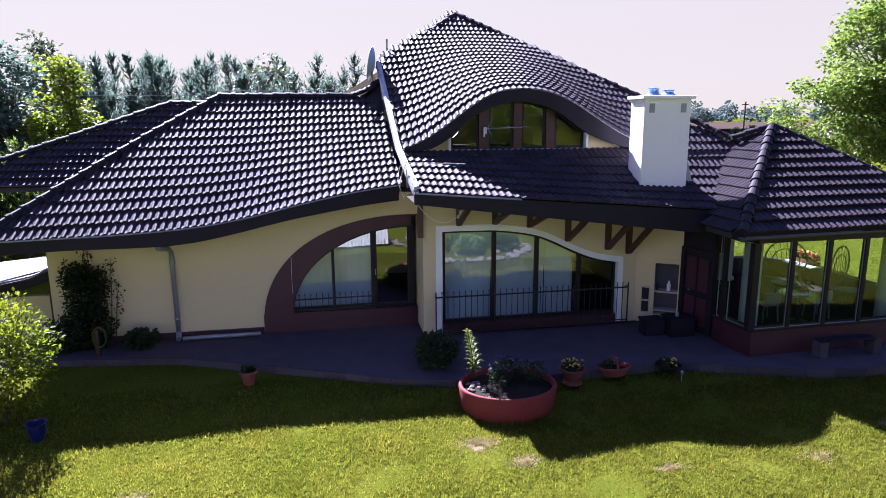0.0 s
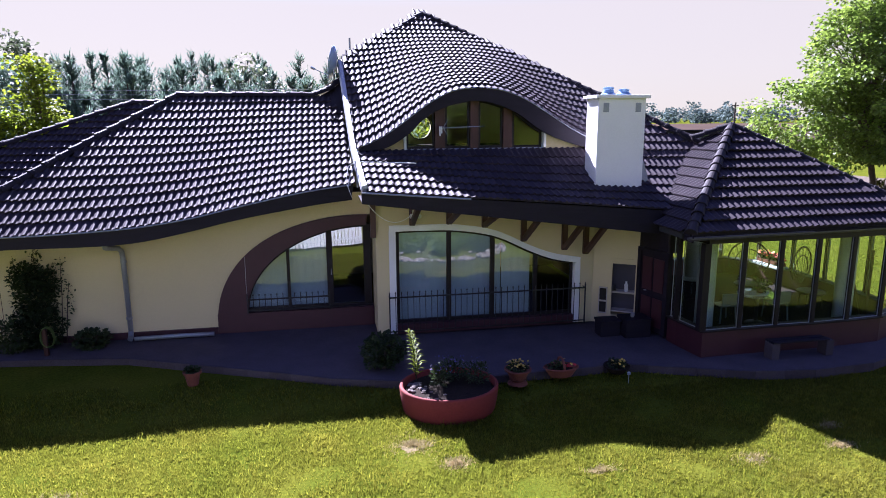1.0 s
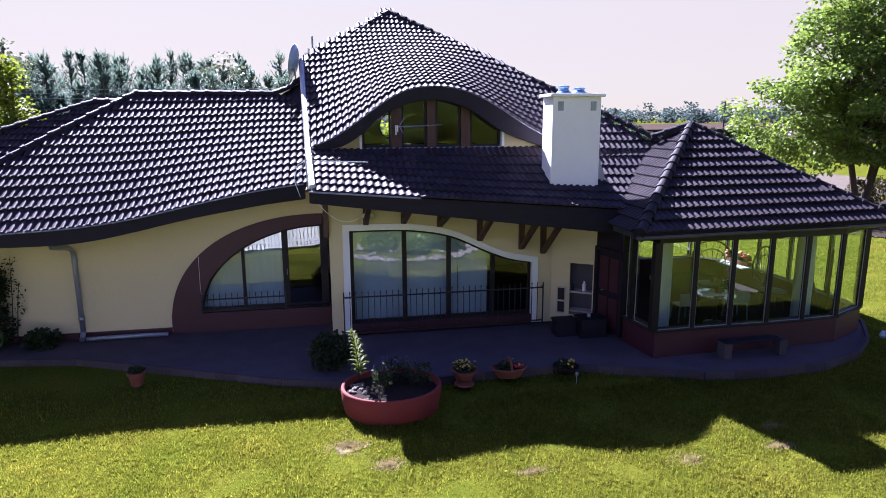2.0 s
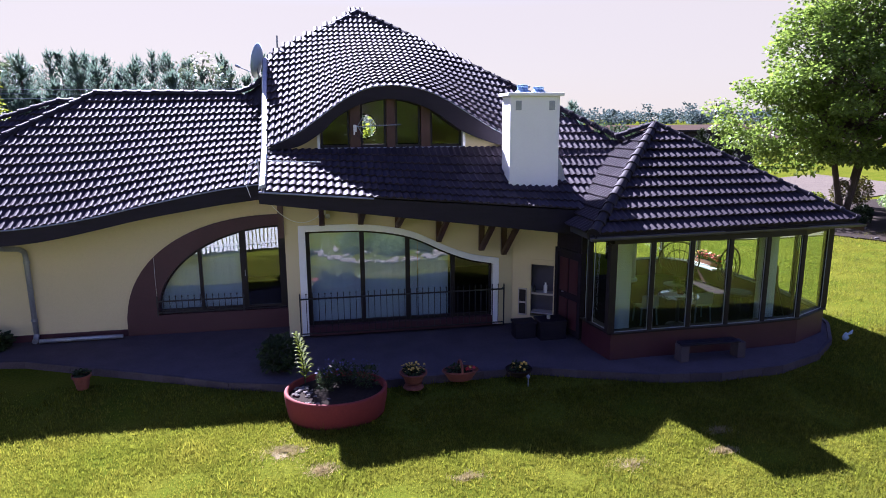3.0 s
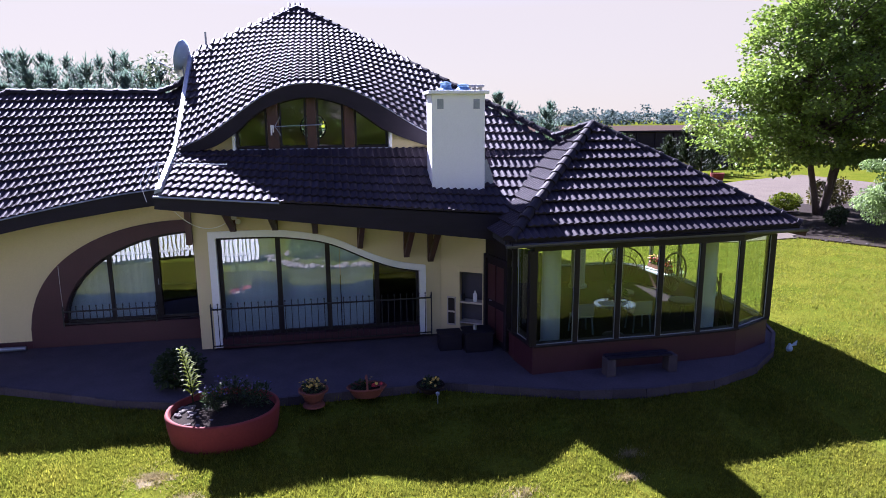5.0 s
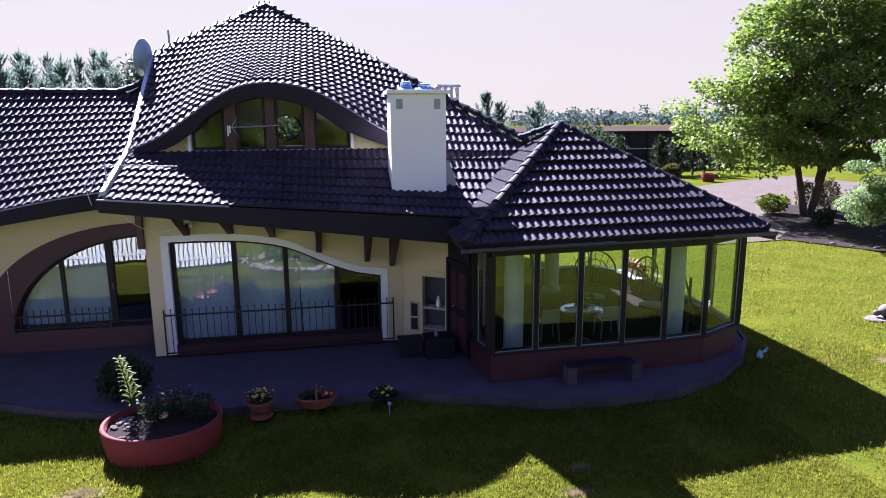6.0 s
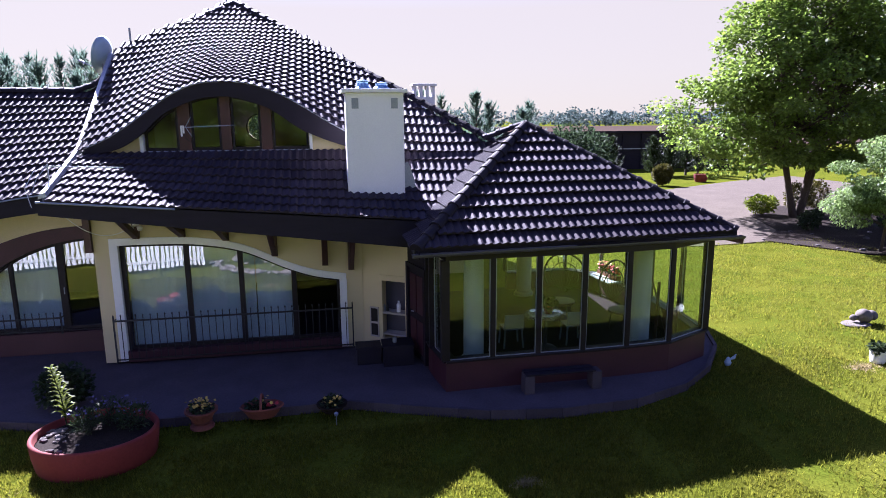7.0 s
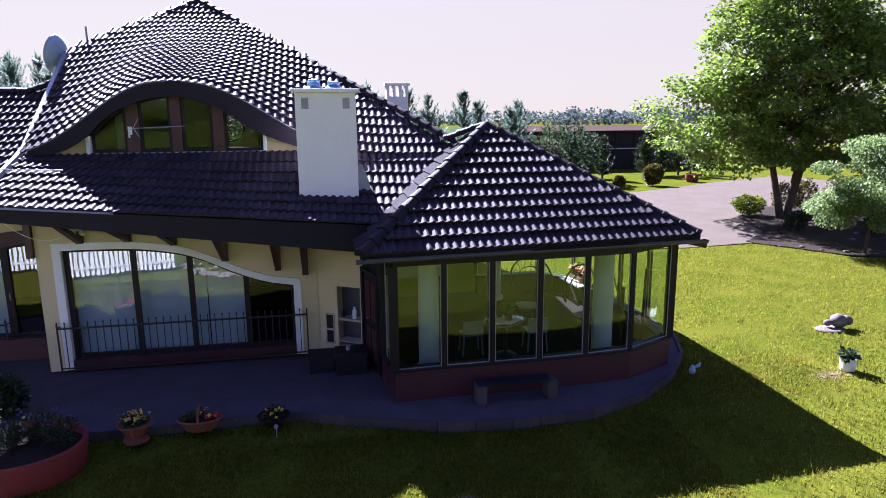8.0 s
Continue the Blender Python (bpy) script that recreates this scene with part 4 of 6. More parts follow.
for dz in (0.20, -0.20):
    part("reflector_arm", tube(bmesh.new(), [(3.90, 15.0, 4.64), (4.02, 15.0, 4.64 + dz)], 0.009, 5), METAL, yagi)
for dx, h in ((-0.02, 0.09), (0.02, 0.06)):
    part("dipole", box(bmesh.new(), 3.84 + dx - 0.015, 3.84 + dx + 0.015, 14.97, 15.01, 4.63 - 2 * h, 4.63 + 0.04, 0.005), WHITE, yagi)
part("cable", tube(bmesh.new(), [(3.86, 15.0, 4.50), (3.90, 15.0, 4.40), (4.02, 15.02, 4.30), (4.07, 15.05, 4.18), (4.06, 15.1, 4.12)], 0.007, 5), IRON, yagi)
rod = thing("rod_aerial", (2.0, 13.3, 3.7), "long thin white rod aerial above the lower tiles", "aerial")
part("rod", tube(bmesh.new(), [(1.75, 13.55, 3.98), (3.05, 13.55, 3.93)], 0.011, 6), WHITE, rod)
part("mast", tube(bmesh.new(), [(1.78, 13.55, 4.02), (1.80, 13.5, 3.45)], 0.014, 6), METAL, rod)
part("stay", tube(bmesh.new(), [(1.60, 13.2, 3.5), (1.66, 13.3, 3.75), (1.78, 13.5, 3.98)], 0.008, 5), METAL, rod)
part("wire", tube(bmesh.new(), [(1.66, 13.0, 3.30), (1.55, 13.1, 3.62), (1.62, 13.35, 3.9), (1.78, 13.55, 3.98)], 0.006, 5), WHITE, rod)

# ---- conservatory ----
con = thing("conservatory", (11.4, 13.5, 0.0), "glazed conservatory with dark posts on a brown plinth", "conservatory")
PLAN = [(8.51, 12.60), (8.525, 12.26), (8.64, 11.45), (9.51, 11.49), (10.37, 11.50), (11.24, 11.50), (12.13, 11.54), (13.04, 11.62), (14.14, 12.16),
        (14.28, 13.3), (14.32, 14.7), (14.28, 15.9), (14.16, 17.2), (13.4, 18.0), (11.6, 18.0)]
SILL, HEAD = 0.54, 2.36
for i, (p, q) in enumerate(zip(PLAN, PLAN[1:])):
    wall_piece("plinth_wall", p, q, -0.2, SILL - 0.03, 0.22, BROWN, con, "brown painted plinth")
    wall_piece("sill", p, q, SILL - 0.03, SILL, 0.28, FRAME, con, off=-0.05)
    wall_piece("head_beam", p, q, HEAD, HEAD + 0.20, 0.14, FRAME, con, off=0.0)
    L = math.dist(p, q)
    a, b = 0.05 / L, 1 - 0.05 / L
    pane = wall_piece("pane", on(p, q, a), on(p, q, b), SILL, HEAD, 0.006, CLEAR, con, off=0.06)
    pane.visible_shadow = False
    w = 0.014 / L
    for u0, u1 in ((a, a + w), (b - w, b)):
        wall_piece("bead", on(p, q, u0), on(p, q, u1), SILL, HEAD, 0.014, METAL, pane, off=0.036)
    wall_piece("bead", on(p, q, a + w), on(p, q, b - w), SILL, SILL + 0.014, 0.014, METAL, pane, off=0.036)
for i, p in enumerate(PLAN):
    w = 0.075 if i in (2, 8) else 0.045
    part("post", box(bmesh.new(), p[0] - w, p[0] + w, p[1] + 0.01, p[1] + 0.01 + 2 * w, SILL, HEAD, 0.008), FRAME, con)
bm = bmesh.new()
slab(bm, [(8.66, 13.4)] + [(p[0], p[1] + 0.05) for p in PLAN[2:]] + [(8.66, 17.8)], -0.1, 0.05, "xy")
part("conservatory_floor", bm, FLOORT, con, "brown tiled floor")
bm = bmesh.new()
slab(bm, [(8.66, 13.4)] + [(p[0], p[1] + 0.1) for p in PLAN[2:]] + [(8.66, 17.8)], 2.565, 2.59, "xy")
part("conservatory_ceiling", bm, WOOD, con, "dark timber lining")
gl, gr = Vector((8.03, 11.21, 2.55)), Vector((14.50, 11.70, 2.535))
bm = bmesh.new()
prof = [(0.065 * math.cos(a), 0.065 * math.sin(a)) for a in steps(math.pi, math.tau, 8)]
rings = [[bm.verts.new(p + Vector((0, a, b))) for a, b in prof] for p in (gl, gr)]
for k in range(8):
    bm.faces.new((rings[0][k], rings[0][k + 1], rings[1][k + 1], rings[1][k]))
for r_ in rings:
    bm.faces.new(r_)
part("gutter", bm, GUTTER, con, "grey half-round gutter")
part("fascia", beam(bmesh.new(), gl + Vector((0.1, 0.10, 0.02)), gr + Vector((-0.1, 0.10, 0.02)), 0.03, 0.16), FASCIA, con)
part("fascia", beam(bmesh.new(), (14.44, 11.85, 2.54), (14.46, 17.3, 2.54), 0.03, 0.16), FASCIA, con)
bm = bmesh.new()
bm.faces.new([bm.verts.new(p) for p in ((8.14, 11.27, 2.56), (14.40, 11.74, 2.56), (14.42, 17.3, 2.56), (8.3, 17.3, 2.56))])
part("soffit", bm, FASCIA, con)
part("fascia", beam(bmesh.new(), (8.16, 11.27, 2.54), (8.30, 13.2, 2.54), 0.03, 0.2), FASCIA, con)
part("rafter_end", beam(bmesh.new(), (14.28, 11.92, 2.48), (14.50, 11.70, 2.44), 0.08, 0.12), WOOD, con)


def column(x, y):
    c = thing("column", (x, y, 0.05), "pale round column inside the conservatory", "column", "conservatory columns")
    part("shaft", lathe(bmesh.new(), [(0.20, 0.15), (0.20, 0.2), (0.20, 1.3), (0.19, 2.35)], (x, y, 0.0), 20), COLUMNP, c, smooth=True)
    part("base", lathe(bmesh.new(), [(0.26, 0.05), (0.26, 0.12), (0.22, 0.16)], (x, y, 0.0), 20), COLUMNP, c)
    part("capital", lathe(bmesh.new(), [(0.19, 2.34), (0.24, 2.40), (0.25, 2.48)], (x, y, 0.0), 20), COLUMNP, c)


for x, y in ((9.42, 12.65), (12.86, 12.5), (11.9, 17.2)):
    column(x, y)


def blossoms(bm, c, r, n, size, flat=0.5):
    for _ in range(n):
        a, d = random.uniform(0, math.tau), r * math.sqrt(random.random())
        p = Vector((c[0] + d * math.cos(a), c[1] + d * math.sin(a), c[2] + random.uniform(0, r * flat)))
        up = Vector((random.gauss(0, 0.5), random.gauss(0, 0.5) - 0.3, 1)).normalized()
        s = up.orthogonal().normalized()
        t = up.cross(s)
        k0 = size * random.uniform(0.7, 1.2)
        mid = bm.verts.new(p + up * k0 * 0.25)
        ring = [bm.verts.new(p + (s * math.cos(k * math.tau / 6) + t * math.sin(k * math.tau / 6)) * k0) for k in range(6)]
        for k in range(6):
            bm.faces.new((mid, ring[k], ring[(k + 1) % 6]))


def leaves(n, place, size, slim=0.45, droop=0.2, quad=True):
    """Corners and faces of n loose leaves; place() gives a point and a way outwards."""
    verts, faces = [], []
    for _ in range(n):
        p, out = place()
        out = (out + Vector((random.gauss(0, 0.6), random.gauss(0, 0.6), random.gauss(0, 0.5) - droop)))
        out = out.normalized() if out.length > 1e-4 else Vector((0, 0, 1))
        side = out.cross(Vector((random.gauss(0, 0.6), random.gauss(0, 0.6), 1))).normalized()
        k = size * random.uniform(0.6, 1.3)
        b = len(verts)
        bend = Vector((0, 0, -0.12 * k))
        verts += [p, p + out * k * 0.5 + side * k * slim, p + out * k + bend, p + out * k * 0.5 - side * k * slim]
        faces.append((b, b + 1, b + 2, b + 3))
    return verts, faces


def blob_place(c, rx, ry, rz, shell=0.55):
    def place():
        while True:
            v = Vector((random.uniform(-1, 1), random.uniform(-1, 1), random.uniform(-1, 1)))
            if shell < v.length < 1:
                break
        lump = 0.82 + 0.25 * noise.noise(v * 2.3 + Vector(c))
        return Vector((c[0] + v.x * rx * lump, c[1] + v.y * ry * lump, c[2] + v.z * rz * lump)), Vector((v.x, v.y, v.z + 0.3))
    return place


# inside: window box with flowers, round-backed chairs, glass table
S0, S1 = (14.22, 16.0), (14.12, 17.1)
sl = thing("window_sill", (14.3, 16.8, 0.45), "deep white sill board inside the conservatory", "sill")
wall_piece("board", S0, S1, SILL + 0.002, SILL + 0.045, 0.42, COLUMNP, sl)
fb = thing("flower_box", (14.2, 16.8, SILL + 0.05), "low box of red and yellow flowers on the white sill", "planter")
wall_piece("box", on(S0, S1, 0.08), on(S0, S1, 0.97), SILL + 0.046, SILL + 0.15, 0.15, TERRA, fb, off=0.02)
wall_piece("soil", on(S0, S1, 0.10), on(S0, S1, 0.95), SILL + 0.12, SILL + 0.155, 0.13, SOIL, fb, off=0.03)
RED, YEL = bmesh.new(), bmesh.new()
for k in range(11):
    px, py = on(S0, S1, 0.12 + 0.08 * k)
    blossoms(RED, (px - 0.1, py, SILL + 0.20 + 0.05 * (k % 3)), 0.08, 8, 0.036, 1.6)
    if k % 3 == 1:
        blossoms(YEL, (px - 0.08, py, SILL + 0.30), 0.08, 6, 0.036, 1.4)
part("red_flowers", RED, FLOWER_R, fb)
part("yellow_flowers", YEL, FLOWER_Y, fb)
v_, f_ = leaves(160, lambda: (Vector((*on(S0, S1, random.uniform(0.1, 0.95)), SILL + random.uniform(0.15, 0.32))) + Vector((-0.08, 0, 0)), Vector((0, 0, 1))), 0.10)
raw("foliage", v_, f_, DARKLEAF, fb)
cloth = tagged(part("table_cloth", lathe(bmesh.new(), [(0.30, 0.0), (0.30, 0.012), (0.12, 0.014)], (11.0, 13.05, 0.785), 5, 1.2, 0.8), WHITE), "pale folded cloth lying on the glass table", "cloth")


def peacock_chair(m):
    c = thing("wicker_chair", (0, 0, 0), "dark wicker chair with a round fan back", "chair", "conservatory chairs")
    part("back_hoop", tube(bmesh.new(), [(0.5 * math.cos(a), 0.25, 1.05 + 0.5 * math.sin(a)) for a in steps(-0.6, math.pi + 0.6, 26)], 0.022, 6), WICKER, c)
    part("inner_hoop", tube(bmesh.new(), [(0.33 * math.cos(a), 0.25, 1.0 + 0.33 * math.sin(a)) for a in steps(-0.4, math.pi + 0.4, 20)], 0.014, 6), WICKER, c)
    for k in range(11):
        a = -0.3 + (math.pi + 0.6) * k / 10
        part("spoke", tube(bmesh.new(), [(0.06 * math.cos(a), 0.22, 0.62), (0.49 * math.cos(a), 0.25, 1.05 + 0.49 * math.sin(a))], 0.008, 5), WICKER, c)
    part("seat", lathe(bmesh.new(), [(0.28, 0.40), (0.33, 0.42), (0.33, 0.47), (0.2, 0.485)], (0, -0.05, 0), 20), WICKER, c)
    for a in (0.7, 2.4, 3.9, 5.5):
        part("leg", tube(bmesh.new(), [(0.25 * math.cos(a), -0.05 + 0.25 * math.sin(a), 0.42), (0.3 * math.cos(a), -0.05 + 0.3 * math.sin(a), 0.0)], 0.018, 6), WICKER, c)
    c.matrix_basis = m
    return c


ch = peacock_chair(pose(13.15, 13.9, 0.05, 0, 0, 25))
copy_thing(ch, pose(12.1, 14.9, 0.05, 0, 0, -35))
gt = thing("round_table", (11.05, 13.05, 0.05), "round glass table with a dark foot", "table")
part("tabletop", lathe(bmesh.new(), [(0.45, 0.70), (0.46, 0.71), (0.46, 0.72), (0.45, 0.73)], (11.05, 13.05, 0.05), 28), GLASS, gt)
part("pedestal", lathe(bmesh.new(), [(0.25, 0.0), (0.22, 0.03), (0.04, 0.08), (0.04, 0.66), (0.2, 0.70)], (11.05, 13.05, 0.05), 16), IRON, gt)
for x, y, rz, n in ((10.4, 13.35, 20, 0), (11.75, 13.3, -30, 1)):
    wc = thing("garden_chair", (x, y, 0.05), "pale blue plastic garden chair beside the table", "chair", "garden chairs")
    part("seat", box(bmesh.new(), x - 0.21, x + 0.21, y - 0.2, y + 0.2, 0.45, 0.48, 0.012), CHAIRP, wc)
    part("backrest", box(bmesh.new(), x - 0.21, x + 0.21, y - 0.23, y - 0.2, 0.5, 0.78, 0.012), CHAIRP, wc)
    for dx in (-0.18, 0.18):
        for dy in (-0.17, 0.17):
            part("leg", tube(bmesh.new(), [(x + dx, y + dy, 0.45), (x + dx * 1.15, y + dy * 1.15, 0.05)], 0.018, 6), CHAIRP, wc)
for k, (x, y, dx, h) in enumerate(((13.72, 12.8, -0.45, 1.60), (13.45, 12.9, 0.10, 1.35), (13.92, 12.9, 0.12, 1.70))):
    tagged(part("leaning_pole", beam(bmesh.new(), (x, y, 0.05), (x + dx, y + 0.12, h), 0.06, 0.03), WOOD), "dark timber pole leaning inside the glass", "pole", "leaning poles")
vase = thing("table_plant", (11.1, 13.05, 0.78), "leafy pot plant on the glass table", "plant")
part("pot", lathe(bmesh.new(), [(0.07, 0.0), (0.10, 0.13), (0.11, 0.14), (0.10, 0.12)], (11.1, 13.05, 0.78), 14), TERRA, vase)
v_, f_ = leaves(90, blob_place((11.1, 13.05, 1.0), 0.2, 0.2, 0.16, 0.1), 0.10)
raw("foliage", v_, f_, DARKLEAF, vase)

# ---- terrace ----
EDGE = [(-6.6, 14.1), (-5.0, 13.9), (-3.0, 13.6), (-0.5, 12.5), (1.2, 11.7), (2.4, 11.35), (4.1, 11.25), (6.9, 11.35), (8.2, 10.85), (9.2, 10.5), (10.4, 10.35), (11.8, 10.45), (13.0, 10.9), (13.9, 11.6), (14.7, 12.6), (15.2, 13.8), (15.2, 16.0)]
terrace = tagged(part("pavement", slab(bmesh.new(), EDGE + [(14.0, 17.2), (8.6, 17.2), (8.6, 15.2), (-6.6, 15.2)], -0.3, -0.035, "xy"), PAVING), "shaded paved terrace along the house", "pavement", kind="structure")
for p, q in zip(EDGE, EDGE[1:]):
    n = max(1, round(math.dist(p, q) / 0.5))
    for k in range(n):
        a_, b_ = on(p, q, (k + 0.006) / n), on(p, q, (k + 0.994) / n)
        wall_piece("edging_stone", a_, b_, -0.25, 0.012 + random.uniform(-0.003, 0.003), 0.07, PAVING, terrace, off=-0.03)

# ---- things on the terrace ----
tub = thing("planter_tub", (3.08, 10.45, -0.12), "large round red tub planted with a tall lily and lavender", "planter")
TX, TY, RX, RY = 3.15, 10.50, 0.88, 0.76
bm = lathe(bmesh.new(), [(0.86, -0.26), (0.93, -0.20), (0.98, 0.05), (1.0, 0.24), (0.99, 0.265), (0.95, 0.275), (0.925, 0.26), (0.92, 0.15)], (TX, TY, 0), 56, RX, RY)
part("shell", bm, REDTUB, tub, smooth=True)
bm = lathe(bmesh.new(), [(0.90, 0.05), (0.93, 0.15), (0.86, 0.185), (0.5, 0.21)], (TX, TY, 0), 32, RX, RY)
part("soil", bm, SOIL, tub)
for k in range(26):
    a, d = random.uniform(2.6, 4.6), random.uniform(0.45, 0.85)
    r = random.uniform(0.02, 0.045)
    bm = bmesh.new()
    bmesh.ops.create_icosphere(bm, subdivisions=1, radius=r)
    for v in bm.verts:
        v.co = Vector((v.co.x * 1.3, v.co.y, v.co.z * 0.7)) + Vector((TX + RX * d * math.cos(a), TY + RY * d * math.sin(a), 0.21))
    part("pebble", bm, PALESTONE, tub)


def lily(parent, x, y, z, h):
    part("stem", tube(bmesh.new(), [(x, y, z), (x - 0.03, y, z + h * 0.5), (x - 0.12, y - 0.02, z + h)], 0.012, 6, 0.006), DARKLEAF, parent)
    vs, fs = [], []
    for k in range(76):
        s = (k / 76) ** 0.8
        p = Vector((x - 0.12 * s * s, y, z + h * (0.12 + 0.88 * s)))
        a = k * 2.399
        out = Vector((math.cos(a), math.sin(a), 0.55)).normalized()
        L = 0.24 * (1 - 0.55 * s) * random.uniform(0.8, 1.2)
        side = out.cross(Vector((0, 0, 1))).normalized() * 0.021
        b = len(vs)
        vs += [p - side, p + side, p + out * L * 0.6 + side * 0.9, p + out * L * 0.6 - side * 0.9, p + out * L - Vector((0, 0, L * 0.25))]
        fs += [(b, b + 1, b + 2, b + 3), (b + 3, b + 2, b + 4)]
    raw("leaves", vs, fs, LIME, parent, "glossy slim lily leaves")


lily(tub, 2.62, 10.88, 0.2, 0.95)
for x, y, r in ((3.25, 10.85, 0.30), (3.66, 10.6, 0.28), (3.0, 10.55, 0.22)):
    v_, f_ = leaves(420, blob_place((x, y, 0.38), r, r, 0.22, 0.1), 0.09, 0.12, -0.4)
    raw("shrub", v_, f_, DARKLEAF, tub, "dusky lavender clump")
    bm = bmesh.new()
    blossoms(bm, (x, y, 0.44), r, 26, 0.018, 0.7)
    tagged(part("lavender_flowers", bm, LAVENDER, tub), "small violet lavender buds", kind="stuff")


def flower_pot(name, x, y, z, r, h, mat, label, flowers=None, stand=0.0, n=40):
    p = thing(name, (x, y, z), label, "flower pot", "pots on the terrace")
    if stand:
        part("pedestal", lathe(bmesh.new(), [(r * 0.8, 0.0), (r * 0.75, 0.03), (r * 0.5, 0.06), (r * 0.5, stand - 0.04), (r * 0.7, stand)], (x, y, z), 18), mat, p)
    part("pot", lathe(bmesh.new(), [(r * 0.62, stand), (r * 0.93, stand + h * 0.82), (r * 1.06, stand + h * 0.83), (r * 1.08, stand + h), (r * 0.96, stand + h), (r * 0.9, stand + h * 0.88)], (x, y, z), 24), mat, p, smooth=False)
    part("soil", lathe(bmesh.new(), [(r * 0.9, stand + h * 0.85), (r * 0.5, stand + h * 0.9)], (x, y, z), 16), SOIL, p)
    v2, f2 = leaves(220, blob_place((x, y, z + stand + h + r * 0.12), r * 0.95, r * 0.95, r * 0.42, 0.1), 0.055)
    raw("foliage", v2, f2, DARKLEAF, p)
    if flowers:
        b2 = bmesh.new()
        blossoms(b2, (x, y, z + stand + h + r * 0.20), r * 0.95, n, 0.026, 0.4)
        part("blossom", b2, flowers, p)
    return p


flower_pot("flower_pot", 4.56, 10.98, -0.06, 0.24, 0.19, TERRA, "terracotta pedestal pot of yellow pansies", FLOWER_Y, 0.11, 44)
flower_pot("flower_pot", -1.50, 12.25, -0.12, 0.16, 0.28, TERRA, "plain terracotta pot with dark foliage")
bk = thing("flower_basket", (5.48, 11.15, -0.05), "low terracotta bowl with a hooped handle and few flowers", "flower pot", "pots on the terrace")
part("bowl", lathe(bmesh.new(), [(0.22, 0.0), (0.33, 0.16), (0.36, 0.18), (0.34, 0.2), (0.3, 0.15)], (5.48, 11.15, -0.05), 28, 1.0, 0.62), TERRA, bk)
part("handle", tube(bmesh.new(), [(5.48, 11.15 + 0.2 * math.cos(a), 0.12 + 0.2 * math.sin(a)) for a in steps(0, math.pi, 12)], 0.022, 6), TERRA, bk)
part("soil", lathe(bmesh.new(), [(0.31, 0.13), (0.2, 0.16)], (5.48, 11.15, -0.05), 20, 1.0, 0.62), SOIL, bk)
bm = bmesh.new()
blossoms(bm, (5.65, 11.15, 0.14), 0.12, 9, 0.035, 0.5)
part("blossom", bm, FLOWER_R, bk)
bm = bmesh.new()
blossoms(bm, (5.6, 11.17, 0.2), 0.15, 5, 0.026, 0.5)
part("blossom", bm, FLOWER_Y, bk)
v_, f_ = leaves(160, blob_place((5.40, 11.15, 0.16), 0.24, 0.16, 0.09, 0.0), 0.06)
raw("foliage", v_, f_, DARKLEAF, bk)
fp = flower_pot("flower_pot", 6.62, 11.12, -0.05, 0.24, 0.14, SOIL, "dark shallow pot with small pale flowers", FLOWER_Y, 0.0, 16)
solar = tagged(part("path_light", lathe(bmesh.new(), [(0.008, 0.0), (0.008, 0.16), (0.03, 0.17), (0.035, 0.21), (0.01, 0.23)], (6.68, 10.72, -0.12), 10), METAL), "tiny metal path light stuck in the lawn", "lamp")
for k, (x0, x1, y0, y1, h) in enumerate(((7.15, 7.62, 13.05, 13.4, 0.34), (7.66, 8.25, 12.85, 13.3, 0.40))):
    bx = thing("wooden_chest", ((x0 + x1) / 2, (y0 + y1) / 2, -0.03), "low dark wooden chest beside the door", "chest", "chests by the door")
    part("body", box(bmesh.new(), x0, x1, y0, y1, -0.035, h - 0.05, 0.01), FASCIA, bx)
    part("lid", box(bmesh.new(), x0 - 0.02, x1 + 0.02, y0 - 0.02, y1 + 0.02, h - 0.05, h, 0.01), FASCIA, bx)
mug = tagged(part("mug", lathe(bmesh.new(), [(0.035, 0.0), (0.045, 0.02), (0.045, 0.1), (0.038, 0.1), (0.036, 0.03)], (7.9, 13.05, 0.40), 14), METAL), "grey metal mug on the chest", "mug")
for k, (s, r, h, mat, lab) in enumerate(((0.72, 0.045, 0.24, WHITE, "white plastic bottle on the niche shelf"), (0.30, 0.03, 0.17, IRON, "small dark bottle on the niche shelf"), (0.18, 0.03, 0.14, METAL, "small grey jar on the niche shelf"))):
    px, py = on(N0, N1, s)
    bo = thing("bottle", (px, py + 0.12, 0.80), lab, "bottle", "bottles on the shelf")
    part("body", lathe(bmesh.new(), [(r, 0.0), (r, h * 0.7), (r * 0.5, h * 0.82)], (px, py + 0.12, 0.80), 12), mat, bo)
    part("cap", lathe(bmesh.new(), [(r * 0.5, h * 0.82), (r * 0.5, h)], (px, py + 0.12, 0.80), 10), mat, bo)
bench = thing("garden_bench", (10.65, 11.1, -0.03), "dark plank bench on two concrete blocks by the plinth", "bench")
for x in (9.98, 11.24):
    part("block", box(bmesh.new(), x, x + 0.18, 11.05, 11.30, -0.04, 0.30, 0.015), PAVING, bench, "weathered concrete block")
for y in (11.04, 11.2):
    part("plank", box(bmesh.new(), 10.0, 11.3, y, y + 0.12, 0.302, 0.335, 0.006), FASCIA, bench)
fig = thing("garden_ornament", (14.45, 11.9, -0.1), "small pale blue garden ornament beside the plinth", "ornament")
part("body", lathe(bmesh.new(), [(0.05, 0.0), (0.07, 0.06), (0.04, 0.13), (0.02, 0.17)], (14.42, 11.75, -0.1), 12), DISH, fig)
part("wing", slab(bmesh.new(), [(14.42, 0.0), (14.60, 0.12), (14.58, 0.02)], 11.75, 11.77), DISH, fig)


